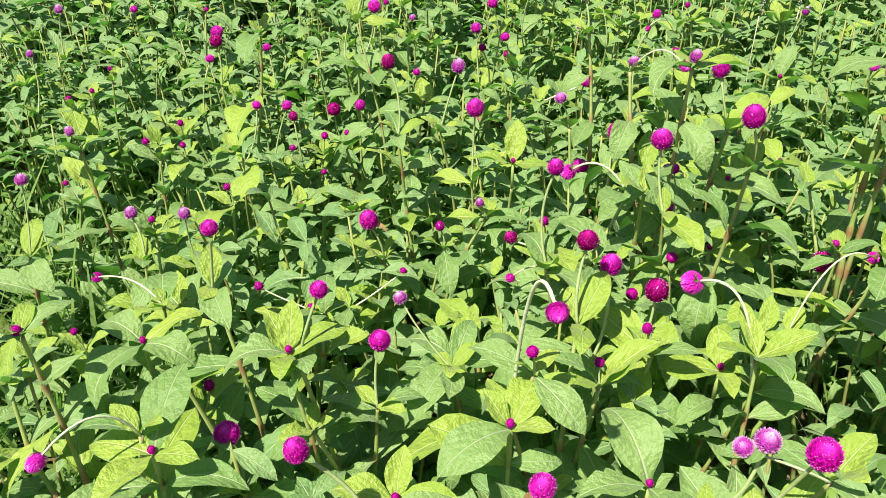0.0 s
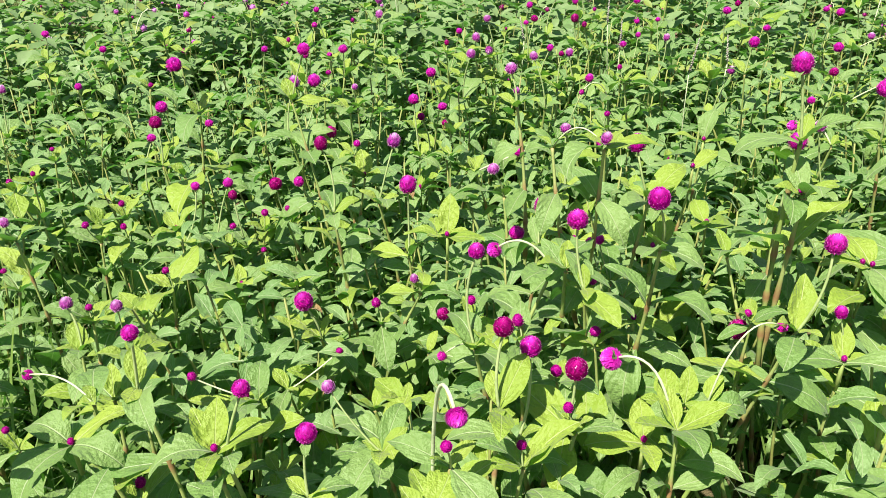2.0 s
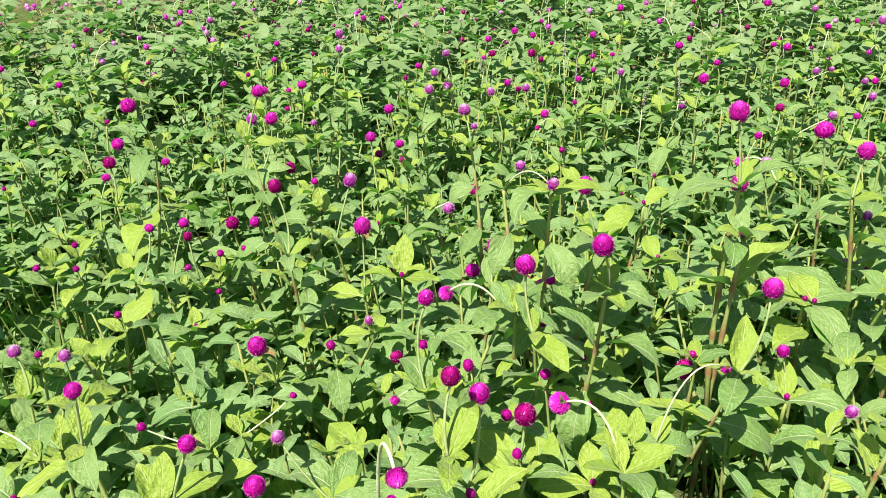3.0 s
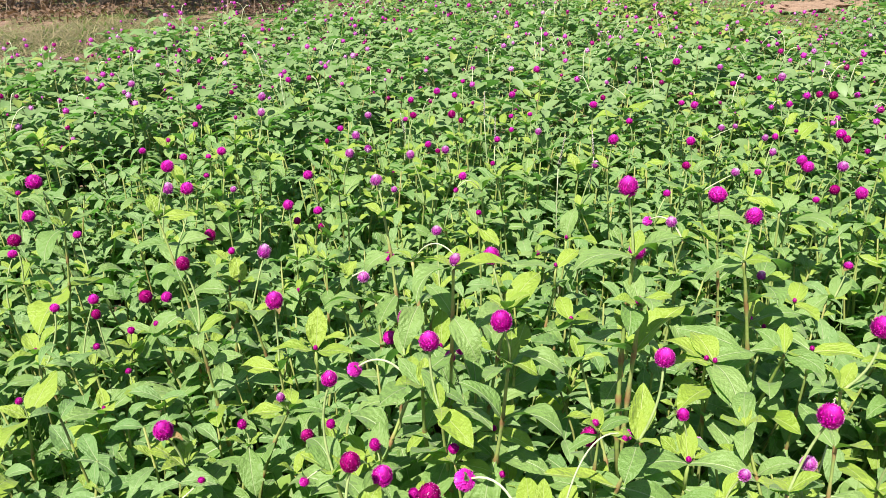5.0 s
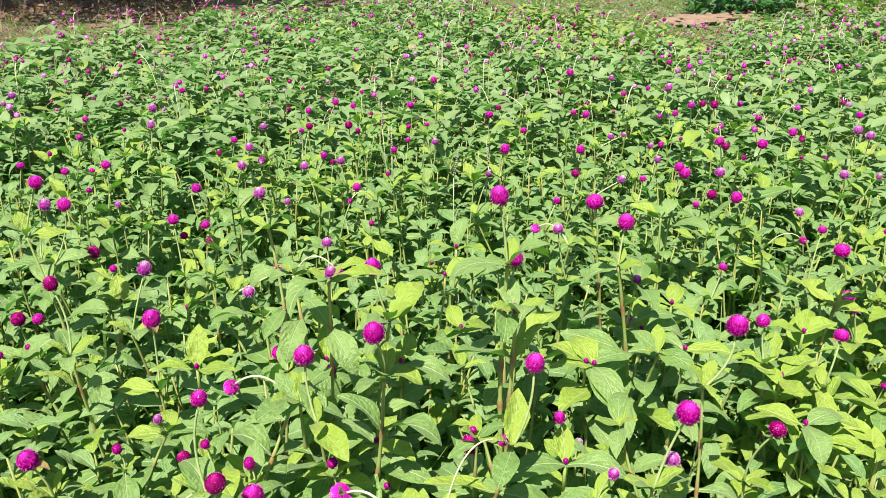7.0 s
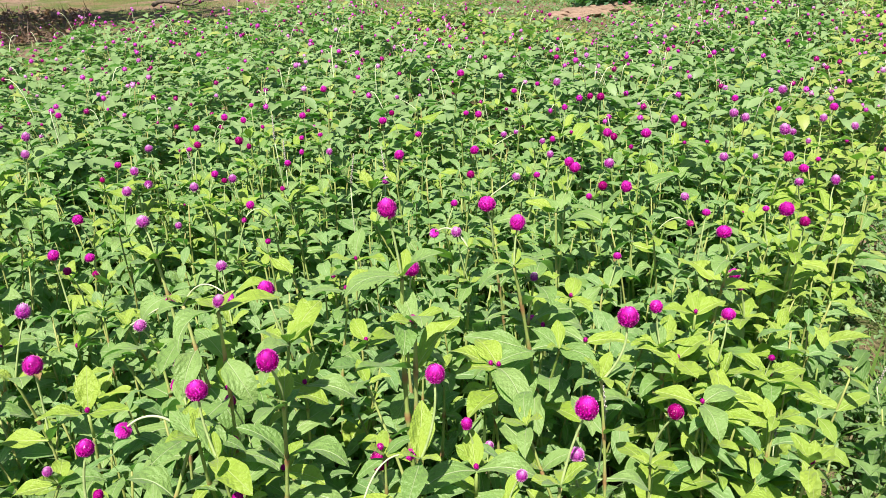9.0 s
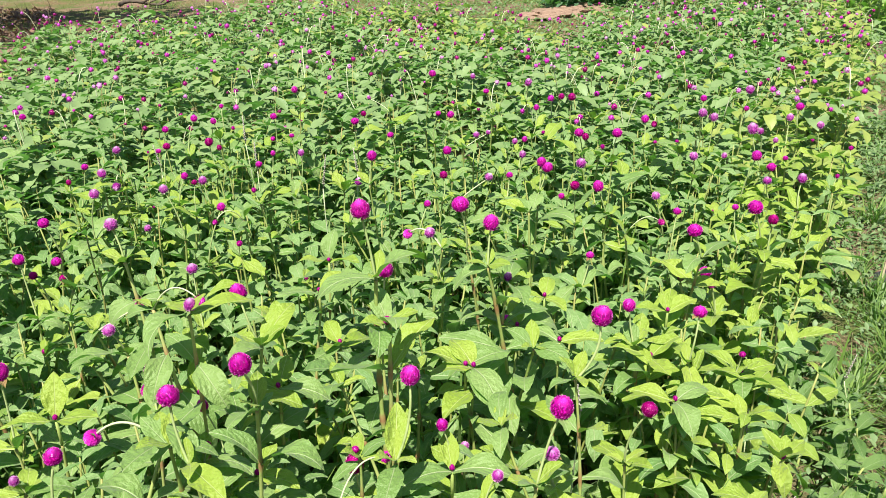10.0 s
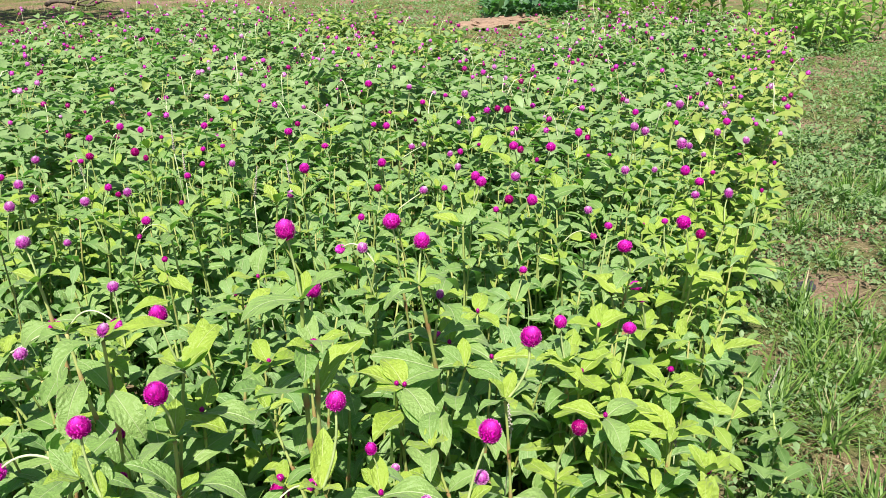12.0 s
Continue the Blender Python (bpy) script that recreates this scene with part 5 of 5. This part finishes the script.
# greener grass on the dry ground beyond the bed
meadow = Heap()
for k in range(9000):
    x, y = crop.uniform(-2.2, 2.4), 6.0 + 3.2 * crop.random() ** 1.3
    if noise.noise(Vector((x * 0.7, y * 0.9, 4.0))) < crop.uniform(-0.5, 0.1) or (x < 0.5 and crop.random() < 0.85):
        continue
    meadow.put(*crop.choice(BLADES), blade_matrix(Vector((x, y, hill(x, y))), crop.uniform(0, 6.28), radians(crop.uniform(15, 75)), crop.uniform(0.05, 0.12)), 0 if crop.random() < 0.65 else 1)
for k in range(17000):
    x, y = crop.uniform(2.2, 7.6), crop.uniform(3.4, 8.4)
    if in_bed(x, y) or x > bed_right(y) + 1.3 or min(math.hypot(x - a, (y - b) * 1.4) - c for a, b, c in ((4.38, 6.12, 0.36), (4.72, 6.28, 0.38), (6.03, 6.96, 0.25))) < 0:
        continue
    tall = 0.6 + 0.8 * noise.noise(Vector((x * 1.3, y * 1.3, 7.0)))
    if crop.random() < 0.4:
        meadow.put(*crop.choice(BLADES), blade_matrix(Vector((x, y, hill(x, y))), crop.uniform(0, 6.28), radians(crop.uniform(10, 70)), crop.uniform(0.06, 0.15) * max(tall, 0.35)), 0 if crop.random() < 0.75 else 1)
    else:
        meadow.put(*crop.choice(TINY_LEAVES), blade_matrix(Vector((x, y, hill(x, y) + crop.uniform(0, 0.10) * max(tall, 0.2))), crop.uniform(0, 6.28), radians(crop.uniform(-15, 50)), crop.uniform(0.025, 0.060)), 2)
for k in range(15000):
    x, y = crop.uniform(-1.6, 4.4), 5.2 + 5.6 * crop.random()
    if in_bed(x, y) or noise.noise(Vector((x * 1.9, y * 1.9, 14.0))) < crop.uniform(-0.7, 0.1):
        continue
    meadow.put(*crop.choice(BLADES), blade_matrix(Vector((x, y, hill(x, y))), crop.uniform(0, 6.28), radians(crop.uniform(-5, 55)), crop.uniform(0.03, 0.09)), 0 if crop.random() < 0.55 else 1)
meadow.build("meadow_grass", [GRASS, GRASS_DRY, CREEPER], "thin green and straw-coloured grass on dry soil", "grass")
